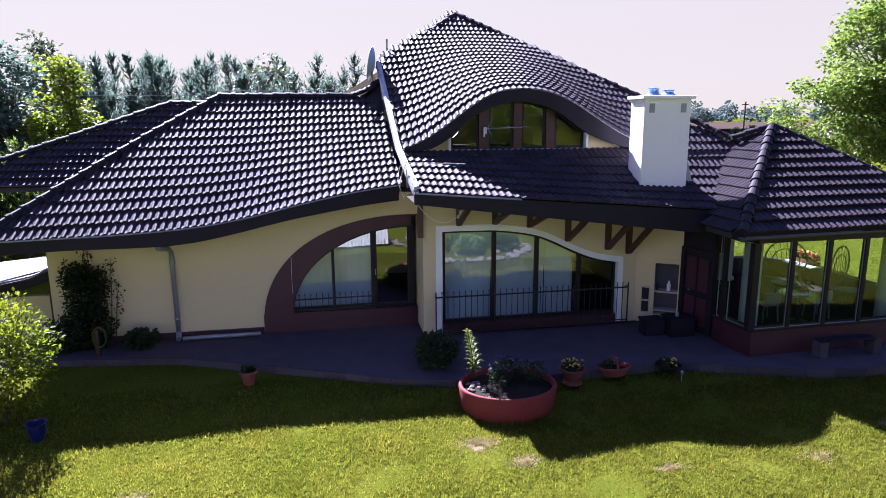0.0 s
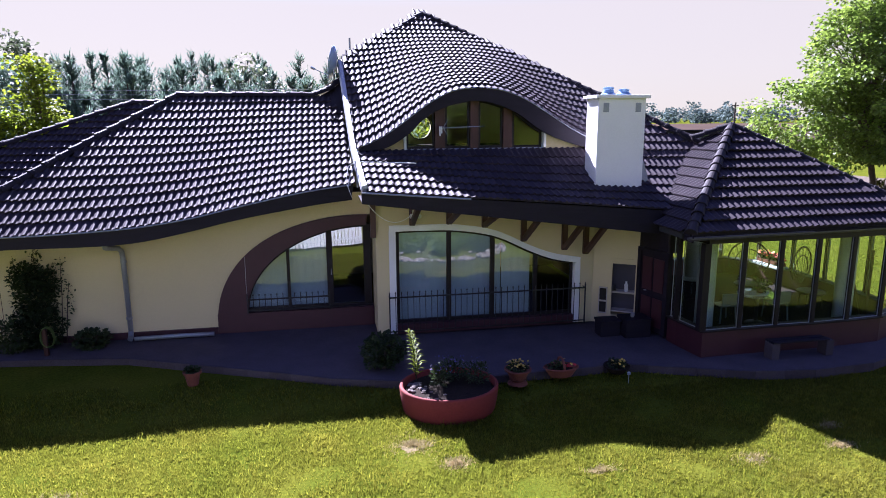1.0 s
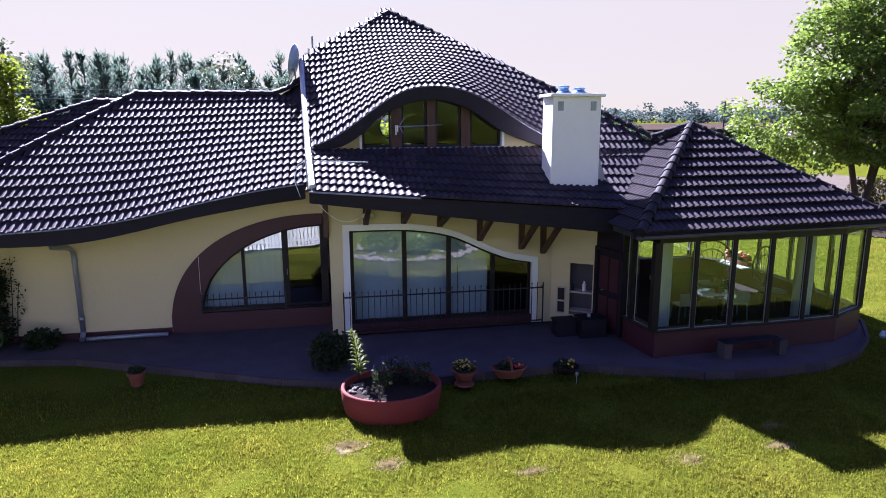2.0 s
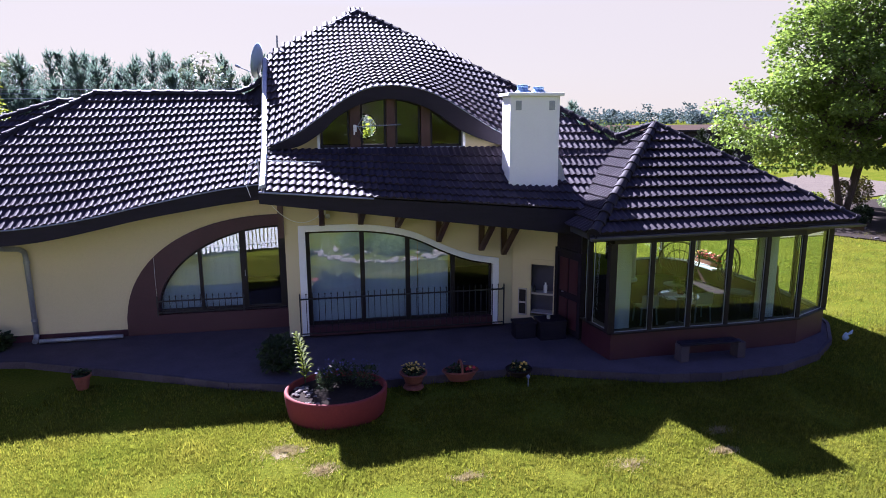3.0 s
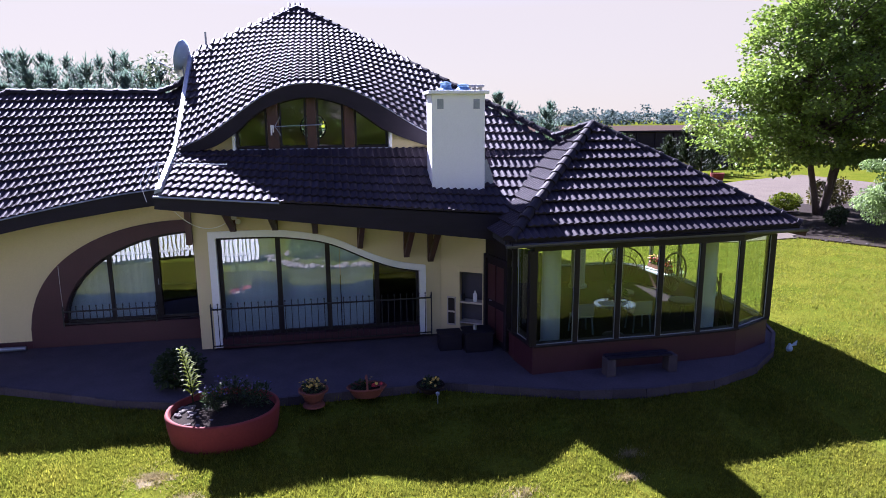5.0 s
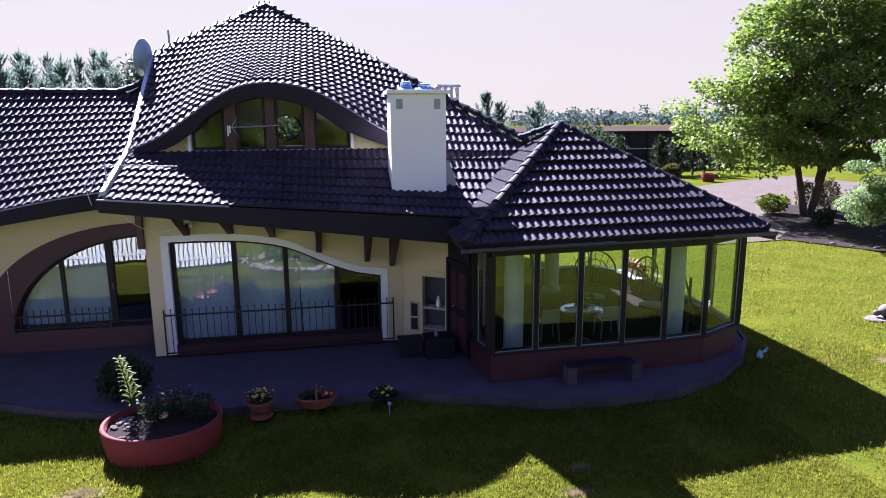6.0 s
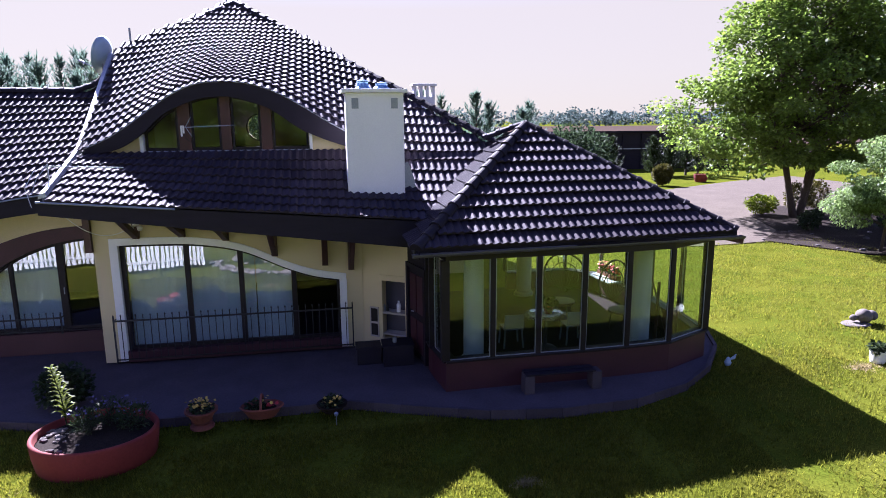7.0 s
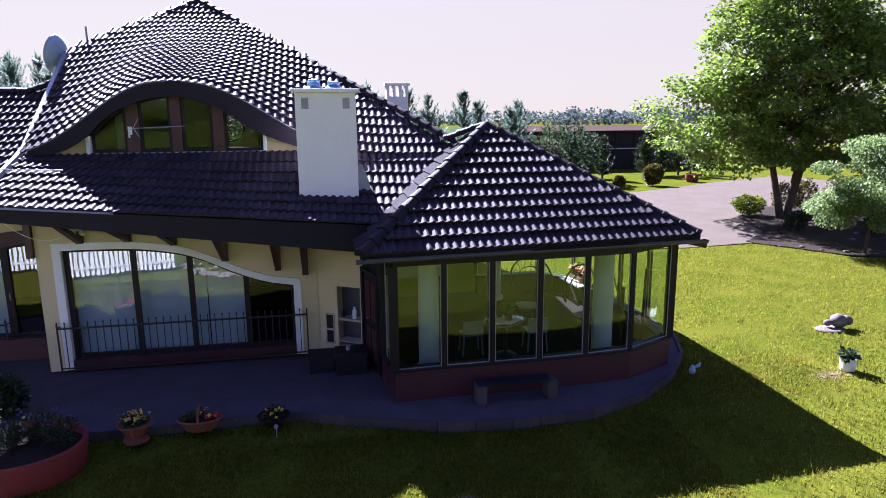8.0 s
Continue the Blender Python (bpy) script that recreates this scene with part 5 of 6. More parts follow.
# ---- trees and shrubs ----
def broadleaf(name, x, y, base, h, crown, stems, mat, n, size, label, category="tree", clumps=60, slim=0.42, seed=1, hang=0.2, tuft=0.27, low=None):
    """A tree: tapered stems, limbs out to many clumps, and loose leaves round each clump. crown: centre height and radii."""
    rnd = random.Random(seed)
    t = thing(name, (x, y, base), label, category)
    cz, rx, ry, rz = crown
    tips = []
    for dx, dy, lean in stems:
        foot = Vector((x + dx * 0.15, y + dy * 0.15, base - 0.1))
        mid = Vector((x + dx, y + dy, base + (cz - base) * 0.4))
        top = Vector((x + dx * 1.6 + lean, y + dy * 1.4, cz + rz * 0.45))
        path = [foot.lerp(mid, s) * (1 - s) + mid.lerp(top, s) * s for s in steps(0, 1, 8)]
        r0 = 0.017 * h
        part("trunk", tube(bmesh.new(), path, r0, 10, r0 * 0.25), BARK, t, smooth=True)
        tips.append((path, r0))
    verts, faces = [], []
    limbs = bmesh.new()
    for c in range(clumps):
        while True:
            v = Vector((rnd.uniform(-1, 1), rnd.uniform(-1, 1), rnd.uniform(-1, 1)))
            if 0.35 < v.length < 1.0:
                break
        wide = 1.0 - 0.36 * max(0.0, v.z) ** 1.3
        lump = 0.86 + 0.30 * noise.noise(v * 1.7 + Vector((seed * 3.1, 0, 0)))
        p = Vector((x + v.x * rx * wide * lump, y + v.y * ry * wide * lump, cz + v.z * rz * lump))
        if low:
            p.z -= 0.20 * max(0.0, x - 2.0 - p.x)
            p.z = max(p.z, low[0] - low[1] * max(0.0, x - 1.5 - p.x))
        path, r0 = tips[rnd.randrange(len(tips))]
        k = max(2, min(7, int(2 + 5 * (p.z - path[0].z) / max(0.1, path[-1].z - path[0].z) * 0.8)))
        q = path[k]
        tube(limbs, [q, q.lerp(p, 0.5) + Vector((0, 0, 0.08 * (p - q).length)), p], r0 * 0.22, 5, 0.012, cap=False)
        cr = rnd.uniform(0.7, 1.25) * (rx * ry * rz) ** (1 / 3) * tuft
        def place():
            while True:
                w = Vector((random.uniform(-1, 1), random.uniform(-1, 1), random.uniform(-1, 1)))
                if w.length < 1:
                    break
            return p + Vector((w.x * cr * 1.2, w.y * cr * 1.2, w.z * cr * 0.6)), Vector((w.x, w.y, w.z * 0.5)) + v * 0.6
        vv, ff = leaves(n // clumps, place, size, slim, hang)
        b = len(verts)
        verts += vv
        faces += [tuple(b + i for i in f) for f in ff]
    part("branch_work", limbs, BARK, t, smooth=True)
    raw("crown", verts, faces, mat, t)
    return t


def conifer(name, x, y, h, r, mat, label, seed, whorls=11, dens=9, bare=0.12, size=0.34):
    rnd = random.Random(seed)
    t = thing(name, (x, y, -0.1), label, "tree", "conifers")
    part("trunk", tube(bmesh.new(), [(x, y, -0.2), (x + 0.05, y, h * 0.5), (x, y, h * 0.98)], 0.02 * h + 0.03, 7, 0.015), BARK, t)
    verts, faces = [], []
    for w in range(whorls * 6):
        s = bare + (1 - bare) * rnd.random() ** 0.85
        z = h * s * 0.97
        a = rnd.uniform(0, math.tau)
        L = (r * (1 - s) ** 0.75 + 0.15) * rnd.uniform(0.45, 1.2)
        rise = 0.25 + 0.9 * s + rnd.uniform(-0.1, 0.25)
        for k in range(dens):
            u = (k + rnd.random()) / dens
            p = Vector((x + math.cos(a) * L * u, y + math.sin(a) * L * u, z + rise * L * u * u))
            for q in range(4):
                out = Vector((math.cos(a) * 0.7 + rnd.gauss(0, 0.6), math.sin(a) * 0.7 + rnd.gauss(0, 0.6), 0.8 + rnd.gauss(0, 0.4))).normalized()
                side = out.cross(Vector((0, 0, 1)))
                side = side.normalized() * size * 0.07
                m = size * rnd.uniform(0.5, 1.1) * (0.55 + 0.5 * (1 - s))
                b = len(verts)
                verts += [p - side, p + side, p + out * m]
                faces.append((b, b + 1, b + 2))
    for k in range(10):
        p = Vector((x, y, h * (0.93 + 0.07 * k / 10)))
        out = Vector((rnd.gauss(0, 0.4), rnd.gauss(0, 0.4), 1)).normalized()
        side = out.orthogonal().normalized() * 0.03
        b = len(verts)
        verts += [p - side, p + side, p + out * size]
        faces.append((b, b + 1, b + 2))
    raw("crown", verts, faces, mat, t)
    return t


def shrub(name, x, y, z0, rx, ry, rz, mat, n, size, label, group="", slim=0.4, shell=0.45, droop=0.0):
    s = thing(name, (x, y, z0), label, "shrub", group)
    bm = bmesh.new()
    for k in range(5):
        a = k * 1.256
        tube(bm, [(x, y, z0 - 0.05), (x + 0.3 * rx * math.cos(a), y + 0.3 * ry * math.sin(a), z0 + rz), (x + 0.5 * rx * math.cos(a), y + 0.5 * ry * math.sin(a), z0 + 1.5 * rz)], 0.02, 5, 0.006, cap=False)
    part("stem", bm, BARK, s)
    v2, f2 = leaves(n, blob_place((x, y, z0 + rz), rx, ry, rz, shell), size, slim, droop)
    raw("foliage", v2, f2, mat, s)
    return s


# great maple, weeping tree and birches beyond the drive
broadleaf("maple_tree", 29.7, 28.8, 0.0, 11.5, (6.7, 7.4, 4.8, 6.0), [(-1.1, -0.2, -0.9), (0.75, 0.1, 0.5), (1.15, 0.3, 0.9)], MAPLE, 64000, 0.165, "spreading maple with dense bright green leaves and forked trunk", clumps=360, slim=0.5, seed=4, tuft=0.135, low=(2.9, 0.5))
broadleaf("weeping_tree", 26.6, 20.6, 0.0, 3.8, (2.3, 2.5, 1.7, 2.0), [(0.1, 0, 0.1)], WILLOW, 34000, 0.085, "small weeping tree with pale green hanging leaves", clumps=60, seed=8, hang=1.1)
broadleaf("birch_tree", 36.0, 27.0, 0.0, 10.0, (6.2, 3.0, 3.0, 4.2), [(0.2, 0, 0.2)], WILLOW, 5000, 0.20, "pale green birch at the edge of the drive", clumps=60, seed=9, hang=0.7)
# woods behind the house
rnd = random.Random(5)
broadleaf("lime_tree", -8.95, 26.0, 0.0, 6.8, (4.7, 1.35, 1.3, 2.4), [(0.1, 0, 0.1)], LIME, 5600, 0.15, "young tree with vivid yellow-green leaves", clumps=60, seed=11)
broadleaf("birch_tree", -14.6, 29.0, 0.0, 9.0, (5.4, 3.2, 2.4, 3.6), [(0.1, 0, 0.1)], BIRCH, 7000, 0.22, "tall grey-green birch at the edge of the woods", clumps=80, seed=12)
broadleaf("birch_tree", -11.8, 33.0, 0.0, 9.0, (6.2, 1.9, 1.9, 2.9), [(0.1, 0, 0)], BIRCH, 2600, 0.20, "slim pale birch among the pines", clumps=45, seed=13)
broadleaf("birch_tree", -2.6, 33.5, 0.0, 9.0, (6.2, 1.6, 1.6, 2.2), [(0.1, 0, 0)], BIRCH, 1100, 0.18, "thin birch with an open pale crown", clumps=32, seed=14)
broadleaf("broadleaf_tree", -17.5, 27.0, 0.0, 9.0, (4.2, 3.4, 2.6, 3.6), [(0.1, 0, 0.1)], MAPLE, 6000, 0.24, "dense green tree at the edge of the woods", clumps=70, seed=15)
broadleaf("broadleaf_tree", -12.0, 28.0, 0.0, 8.0, (4.6, 2.1, 1.8, 3.6), [(0.1, 0, 0.1)], PINE, 9000, 0.18, "dense grey-green tree at the edge of the woods", clumps=80, seed=16)
for k, (x, y, r, hz) in enumerate(((-8.1, 27.4, 1.5, 2.1), (-9.9, 27.0, 1.5, 2.0), (-11.7, 25.6, 1.5, 1.9), (-13.6, 26.0, 1.6, 2.2), (-6.6, 28.0, 1.3, 1.9))):
    broadleaf("hedge_tree", x, y, 0.0, 2 * hz, (hz, r, r * 0.8, hz), [(0.1, 0, 0)], DARKLEAF, 3200, 0.17, "dark dense shrubby tree below the woods", "tree", clumps=45, seed=30 + k)
for k, (x, y, h, r) in enumerate(((-9.4, 22.6, 4.3, 1.3), (-8.5, 22.4, 3.2, 0.9), (-10.5, 22.9, 4.1, 1.2))):
    conifer("spruce_tree", x, y, h, r, MAPLE, "young spruce with layered green boughs", 40 + k, 18, 11, 0.05, 0.22)
spots = [(-9.4, 31, 7.6), (-8.1, 33, 7.2), (-7.2, 31, 7.7), (-6.2, 34, 7.3), (-5.0, 31.5, 7.5), (-4.0, 34, 7.8), (-3.3, 31, 6.9), (-1.2, 34, 7.2), (-0.2, 32, 6.8), (-6.6, 36, 6.6),
         (-8.8, 29, 5.6), (-5.4, 29.5, 5.8), (1.0, 35, 6.6), (-10.6, 35, 7.4), (-2.0, 36, 6.9), (2.4, 37, 6.4), (-12.6, 36, 7.8), (-15.5, 34, 8.0), (-18, 32, 8.2), (-7.7, 35, 7.9), (-9.0, 34.5, 8.0), (-4.6, 36, 8.2), (-5.6, 32.6, 7.0), (-2.4, 33, 7.1), (0.6, 33, 6.9), (-6.7, 32, 7.2), (-10.0, 33, 7.3), (-7.6, 29.5, 6.3), (-4.4, 29.8, 6.2), (-3.0, 29.6, 5.9), (-1.6, 30.2, 6.1), (-11.4, 30.5, 7.2), (0.3, 30.4, 5.9), (-8.4, 36, 8.1), (-3.6, 37, 8.0)] + [(-15 + 1.35 * k + 0.5 * math.sin(k * 2.3), 39.0 + 1.5 * math.sin(k * 1.7), 8.3 + 0.6 * math.sin(k * 3.1)) for k in range(15)] + [(-11.2 + 0.78 * k + 0.3 * math.sin(k * 1.9), 30.6 + 0.9 * math.sin(k * 2.7), 6.3 + 0.5 * math.sin(k * 1.3)) for k in range(16)]
for k, (x, y, h) in enumerate(spots):
    conifer("pine_tree", x, y, h, 1.85, PINE, "bluish pine with upright candles at the tips", 60 + k, 19, 12, 0.15, 0.40)
for k, (x, y, h) in enumerate(((10.6, 44, 7.1), (13.4, 46, 7.0), (14.6, 44, 6.4), (17.2, 45, 6.6), (18.6, 47, 6.0), (21.0, 45, 6.0), (20.0, 43, 5.4), (12.0, 48, 6.4), (8.6, 45, 6.2))):
    conifer("pine_tree", x, y, h, 2.0, PINE, "dark bluish pine with upright candles at the tips", 90 + k, 15, 12, 0.1, 0.55)
for k, (x, y, h) in enumerate(((30.2, 51, 3.3), (35.0, 53, 3.2), (36.6, 53, 3.8), (38.2, 53, 4.0), (40.0, 54, 3.6))):
    conifer("juniper_tree" if k else "pine_tree", x, y, h, 1.2 if k else 0.9, DARKLEAF, "dark bushy conifer beside the far lawn", 120 + k, 22, 12, 0.03, 0.42)
for k, (x, y, r, hz) in enumerate(((24.2, 45.5, 2.2, 2.4), (27.2, 49, 2.4, 2.2), (21.5, 41, 1.8, 1.9), (18.5, 40, 2.2, 2.0))):
    shrub("tall_shrub", x, y, 0.0, r, r, hz, BIRCH if k == 2 else HEDGE, 2400, 0.26, "tall leafy green shrub behind the house", "tall shrubs")
v_, f_ = [], []
for k in range(46):
    x, y = rnd.uniform(-24, 5), rnd.uniform(35, 41)
    vv, ff = leaves(900, blob_place((x, y, 3.6), 1.7, 1.6, rnd.uniform(2.9, 4.0), 0.3), 0.26, 0.3)
    b = len(v_)
    v_ += vv
    f_ += [tuple(b + i for i in f) for f in ff]
for k in range(30):
    x, y = rnd.uniform(6, 26), rnd.uniform(50, 56)
    vv, ff = leaves(300, blob_place((x, y, 1.7), 2.0, 1.6, rnd.uniform(1.4, 2.2), 0.3), 0.45, 0.4)
    b = len(v_)
    v_ += vv
    f_ += [tuple(b + i for i in f) for f in ff]
tagged(raw("undergrowth", v_, f_, HEDGE), "dark tangled undergrowth at the edge of the woods", "undergrowth", kind="stuff")
v_, f_ = [], []
for k in range(300):
    y = rnd.uniform(530, 760)
    x = y * rnd.uniform(-1.1, 1.3)
    h = rnd.uniform(8, 15) * (1.5 if rnd.random() < 0.1 else 1)
    vv, ff = leaves(130, blob_place((x, y, h * 0.55), rnd.uniform(9, 18), 7, h * 0.6, 0.2), 2.8, 0.45)
    b = len(v_)
    v_ += vv
    f_ += [tuple(b + i for i in f) for f in ff]
tagged(raw("haze_tinted_woods", v_, f_, HAZED_WOODS), "line of woods on the horizon, distance haze put into the leaf colour", "woods", kind="stuff")

for z, x1 in ((6.10, 0.6), (5.92, 0.4), (5.74, 0.2)):
    tagged(part("overhead_cable", tube(bmesh.new(), [(-15 + (15 + x1) * k, 28.4, z - 0.25 * k * (1 - k)) for k in steps(0, 1, 10)], 0.011, 5), METAL), "thin pale overhead cable in front of the pines", "cable", "overhead cables")

# ---- drive, beds and far ground ----
def sheet(name, outline, z, mat, label, category):
    bm = bmesh.new()
    n = len(outline)
    pts = []
    for i in range(n):
        p, q = outline[i], outline[(i + 1) % n]
        for s in (0.0, 0.33, 0.66):
            w = 0.12 * noise.noise((p[0] + s * 7.1, p[1] + s * 3.3, 1.0))
            pts.append((p[0] + (q[0] - p[0]) * s + w, p[1] + (q[1] - p[1]) * s + w))
    slab(bm, pts, z - 0.12, z, "xy")
    return tagged(part(name, bm, mat), label, category, kind="structure")


drive = sheet("road", [(12, 24.2), (17, 23.6), (21.0, 23.0), (24.3, 23.4), (26.4, 25.2), (28.0, 29.4), (31.6, 32.0), (38, 35), (46, 38), (46, 50), (37.6, 46.2), (33.0, 43.6), (28.6, 41.3), (20, 38.5), (12, 37)], -0.085, GRAVEL, "pale gravel drive in full sun", "drive")
bed = sheet("flower_bed", [(24.0, 23.55), (26.0, 20.4), (28.5, 19.2), (34, 17.5), (42, 22), (40, 34.2), (31.4, 32.4), (27.8, 29.7), (26.2, 25.6)], -0.08, SOIL, "dark shaded bed under the maple", "bed")
sheet("field", [(46, 110), (330, 110), (760, 520), (140, 520)], -0.05, FIELD, "brown ploughed field in the distance", "field")
sheet("meadow", [(-300, 120), (60, 110), (60, 149), (138, 519), (-500, 519)], -0.06, MEADOW, "pale green meadow in the distance", "meadow")
for k in range(18):
    a = k / 18
    x, y = 24.0 + 5.0 * a + random.uniform(-0.2, 0.2), 23.3 - 4.2 * a ** 0.7 + random.uniform(-0.1, 0.3)
    if k % 2:
        x, y = random.uniform(25.5, 32), random.uniform(21.0, 28)
    r = random.uniform(0.05, 0.11)
    bm = bmesh.new()
    bmesh.ops.create_icosphere(bm, subdivisions=2, radius=r)
    for v in bm.verts:
        v.co = Vector((v.co.x * 1.3, v.co.y, v.co.z * 0.65)) * (1 + 0.25 * noise.noise(v.co * 5 + Vector((k, 0, 0)))) + Vector((x, y, -0.08 + r * 0.35))
    tagged(part("bed_stone", bm, STONE), "rounded grey stone edging the shaded bed", "stone", "bed stones")
shrub("golden_shrub", 28.6, 29.9, -0.08, 0.95, 0.8, 0.55, LIME, 1500, 0.13, "low golden-leaved shrub in the bed")
shrub("golden_shrub", 30.6, 29.8, -0.08, 0.8, 0.8, 0.9, CLIPPED, 1500, 0.12, "rounded olive-gold shrub under the maple")
shrub("golden_shrub", 32.2, 30.5, -0.08, 0.8, 0.8, 0.9, CLIPPED, 1500, 0.12, "rounded olive-gold shrub under the maple")
shrub("golden_shrub", 33.8, 29.0, -0.08, 0.7, 0.7, 0.8, CLIPPED, 1300, 0.12, "rounded olive-gold shrub under the maple")
shrub("bed_shrub", 27.4, 25.2, -0.08, 0.5, 0.5, 0.45, DARKLEAF, 700, 0.12, "small round green shrub in the bed")
shrub("bed_shrub", 28.6, 26.4, -0.08, 0.55, 0.5, 0.38, DARKLEAF, 800, 0.12, "low dark shrub at the foot of the maple")
shrub("bed_shrub", 31.0, 24.4, -0.08, 0.9, 0.7, 0.35, DARKLEAF, 700, 0.12, "low dark shrub at the foot of the maple")
for x, y, r in ((28.2, 43.7, 0.48), (31.5, 45.0, 0.86)):
    shrub("clipped_ball", x, y, -0.12, r, r, r, CLIPPED, 9000, 0.10, "clipped round shrub of olive-gold leaves on the lawn", "clipped balls", shell=0.72)
rt = thing("planter_tub", (35.9, 47.0, -0.1), "round red tub beside the far lawn", "planter")
part("shell", lathe(bmesh.new(), [(0.42, 0.0), (0.52, 0.3), (0.54, 0.6), (0.50, 0.61), (0.47, 0.5)], (35.9, 47.0, -0.1), 24), REDTUB, rt)
part("soil", lathe(bmesh.new(), [(0.47, 0.45), (0.2, 0.5)], (35.9, 47.0, -0.1), 20), SOIL, rt)
barn = thing("barn", (36, 61, -0.1), "long dark timber barn beyond the far lawn", "barn")
for k in range(13):
    part("wall_panel", box(bmesh.new(), 22 + k * 2.0, 23.94 + k * 2.0, 61, 61.15, -0.2, 3.45), FASCIA, barn)
    part("post", box(bmesh.new(), 21.94 + k * 2.0, 22.06 + k * 2.0, 60.9, 61.16, -0.2, 3.5), FASCIA, barn)
part("rail", beam(bmesh.new(), (22, 60.94, 1.9), (48, 60.94, 1.9), 0.05, 0.10), METAL, barn)
part("roof", slab(bmesh.new(), [(60.7, 3.5), (64, 2.9), (64, 3.06), (60.7, 3.66)], 21.5, 48.5, "yz"), FASCIA, barn)
ub = thing("utility_pole", (44.0, 62.5, -0.1), "bare timber utility pole beyond the drive", "pole")
part("pole", tube(bmesh.new(), [(44.0, 62.5, -0.2), (44.02, 62.5, 6.4)], 0.10, 8, 0.08), BARK, ub)
part("cross_arm", beam(bmesh.new(), (43.6, 62.5, 6.1), (44.4, 62.5, 6.1), 0.08, 0.08), BARK, ub)

# ---- left of the house ----
shrub("golden_bush", -5.35, 11.35, -0.12, 1.05, 0.8, 1.24, BUSH, 4600, 0.10, "tall bush with sunlit yellow-green leaves", slim=0.24, shell=0.30)
climber = thing("climber", (-5.1, 14.8, -0.05), "dark climbing shrub against the cream wall", "shrub")
cl_v, cl_f = [], []
for x, y, z, rx, ry, rz, n in ((-5.1, 14.75, 0.45, 0.66, 0.34, 0.62, 2200), (-5.15, 14.85, 1.05, 0.55, 0.24, 0.6, 2000), (-5.3, 14.88, 1.55, 0.42, 0.18, 0.36, 1000), (-4.88, 14.88, 1.42, 0.26, 0.16, 0.42, 700), (-5.55, 14.6, 0.35, 0.5, 0.4, 0.5, 1300)):
    vv, ff = leaves(n, blob_place((x, y, z), rx, ry, rz, 0.1), 0.075, 0.32, 0.1)
    b = len(cl_v)
    cl_v += vv
    cl_f += [tuple(b + i for i in f) for f in ff]
for x, top, lean in ((-5.45, 2.0, -0.05), (-5.2, 2.25, 0.06), (-4.98, 2.1, -0.04), (-4.75, 1.95, 0.10), (-4.66, 1.4, 0.12)):
    part("stem", tube(bmesh.new(), [(x, 14.93, -0.05), (x + lean, 14.95, 1.0), (x + 1.6 * lean, 14.95, top)], 0.014, 5, 0.005, cap=False), BARK, climber)
    vv, ff = leaves(60, lambda: (Vector((x + lean * random.uniform(1, 1.7) + random.gauss(0, 0.05), 14.93, random.uniform(top - 0.7, top))), Vector((0, -0.5, 0.3))), 0.07, 0.32)
    b = len(cl_v)
    cl_v += vv
    cl_f += [tuple(b + i for i in f) for f in ff]
raw("foliage", cl_v, cl_f, DARKLEAF, climber)
shrub("wall_shrub", -4.0, 14.55, -0.05, 0.42, 0.3, 0.22, DARKLEAF, 420, 0.11, "low dark shrub at the foot of the wall")
shrub("round_shrub", 2.15, 12.15, -0.05, 0.52, 0.48, 0.40, DARKLEAF, 1700, 0.08, "rounded dark shrub on the terrace")
hose = thing("garden_hose", (-4.75, 14.2, 0.0), "coil of pale green hose hung on a stake", "hose")
part("stake", box(bmesh.new(), -4.84, -4.76, 14.2, 14.28, -0.1, 0.55, 0.006), WOOD, hose)
part("coil", tube(bmesh.new(), [(-4.74 + 0.13 * math.cos(a), 14.17 + 0.004 * a, 0.38 + 0.22 * math.sin(a)) for a in steps(0, 4 * math.tau, 60)], 0.012, 5), WILLOW, hose)
bp_ = thing("blue_pot", (-4.62, 10.7, -0.12), "deep blue glazed pot half hidden by the bush", "flower pot")
part("pot", lathe(bmesh.new(), [(0.08, 0.0), (0.13, 0.2), (0.14, 0.32), (0.17, 0.35), (0.14, 0.34), (0.12, 0.2)], (-4.62, 10.7, -0.2), 20), BLUEGLAZE, bp_)
lt = thing("lean_to", (-7.6, 16.6, 0.0), "low lean-to with a pale sheet roof beside the house", "shed")
bm = slab(bmesh.new(), [(-10.5, 1.0), (-7.3, 1.28), (-6.4, 1.46), (-5.95, 1.62), (-5.95, 1.68), (-6.4, 1.52), (-7.3, 1.34), (-10.5, 1.06)], 15.4, 18.5)
part("roof_sheet", bm, SHEET, lt, "pale weathered roofing sheet")
part("fascia", band(bmesh.new(), [(-10.5, 0.80), (-7.3, 1.08), (-6.4, 1.26), (-5.95, 1.42)], [(-10.5, 1.02), (-7.3, 1.30), (-6.4, 1.48), (-5.95, 1.64)], 15.32, 15.40), FASCIA, lt)
part("wall", box(bmesh.new(), -10.4, -5.95, 15.6, 15.8, -0.1, 1.0), PLASTER, lt)
for x in (-10.3, -6.1):
    part("post", box(bmesh.new(), x, x + 0.1, 15.45, 15.55, -0.1, 1.1), WOOD, lt)

# far left wing of the roof
WING_ROWS = 12


def wing_at(x, r):
    s = r / WING_ROWS
    return Vector((x, 17.75 + 2.55 * s, 3.28 + 2.02 * s))


def wing_in(x, r):
    p = wing_at(x, r)
    return p.x > -4.15 - 5.30 * (1 - r / WING_ROWS) and p.x < -3.2


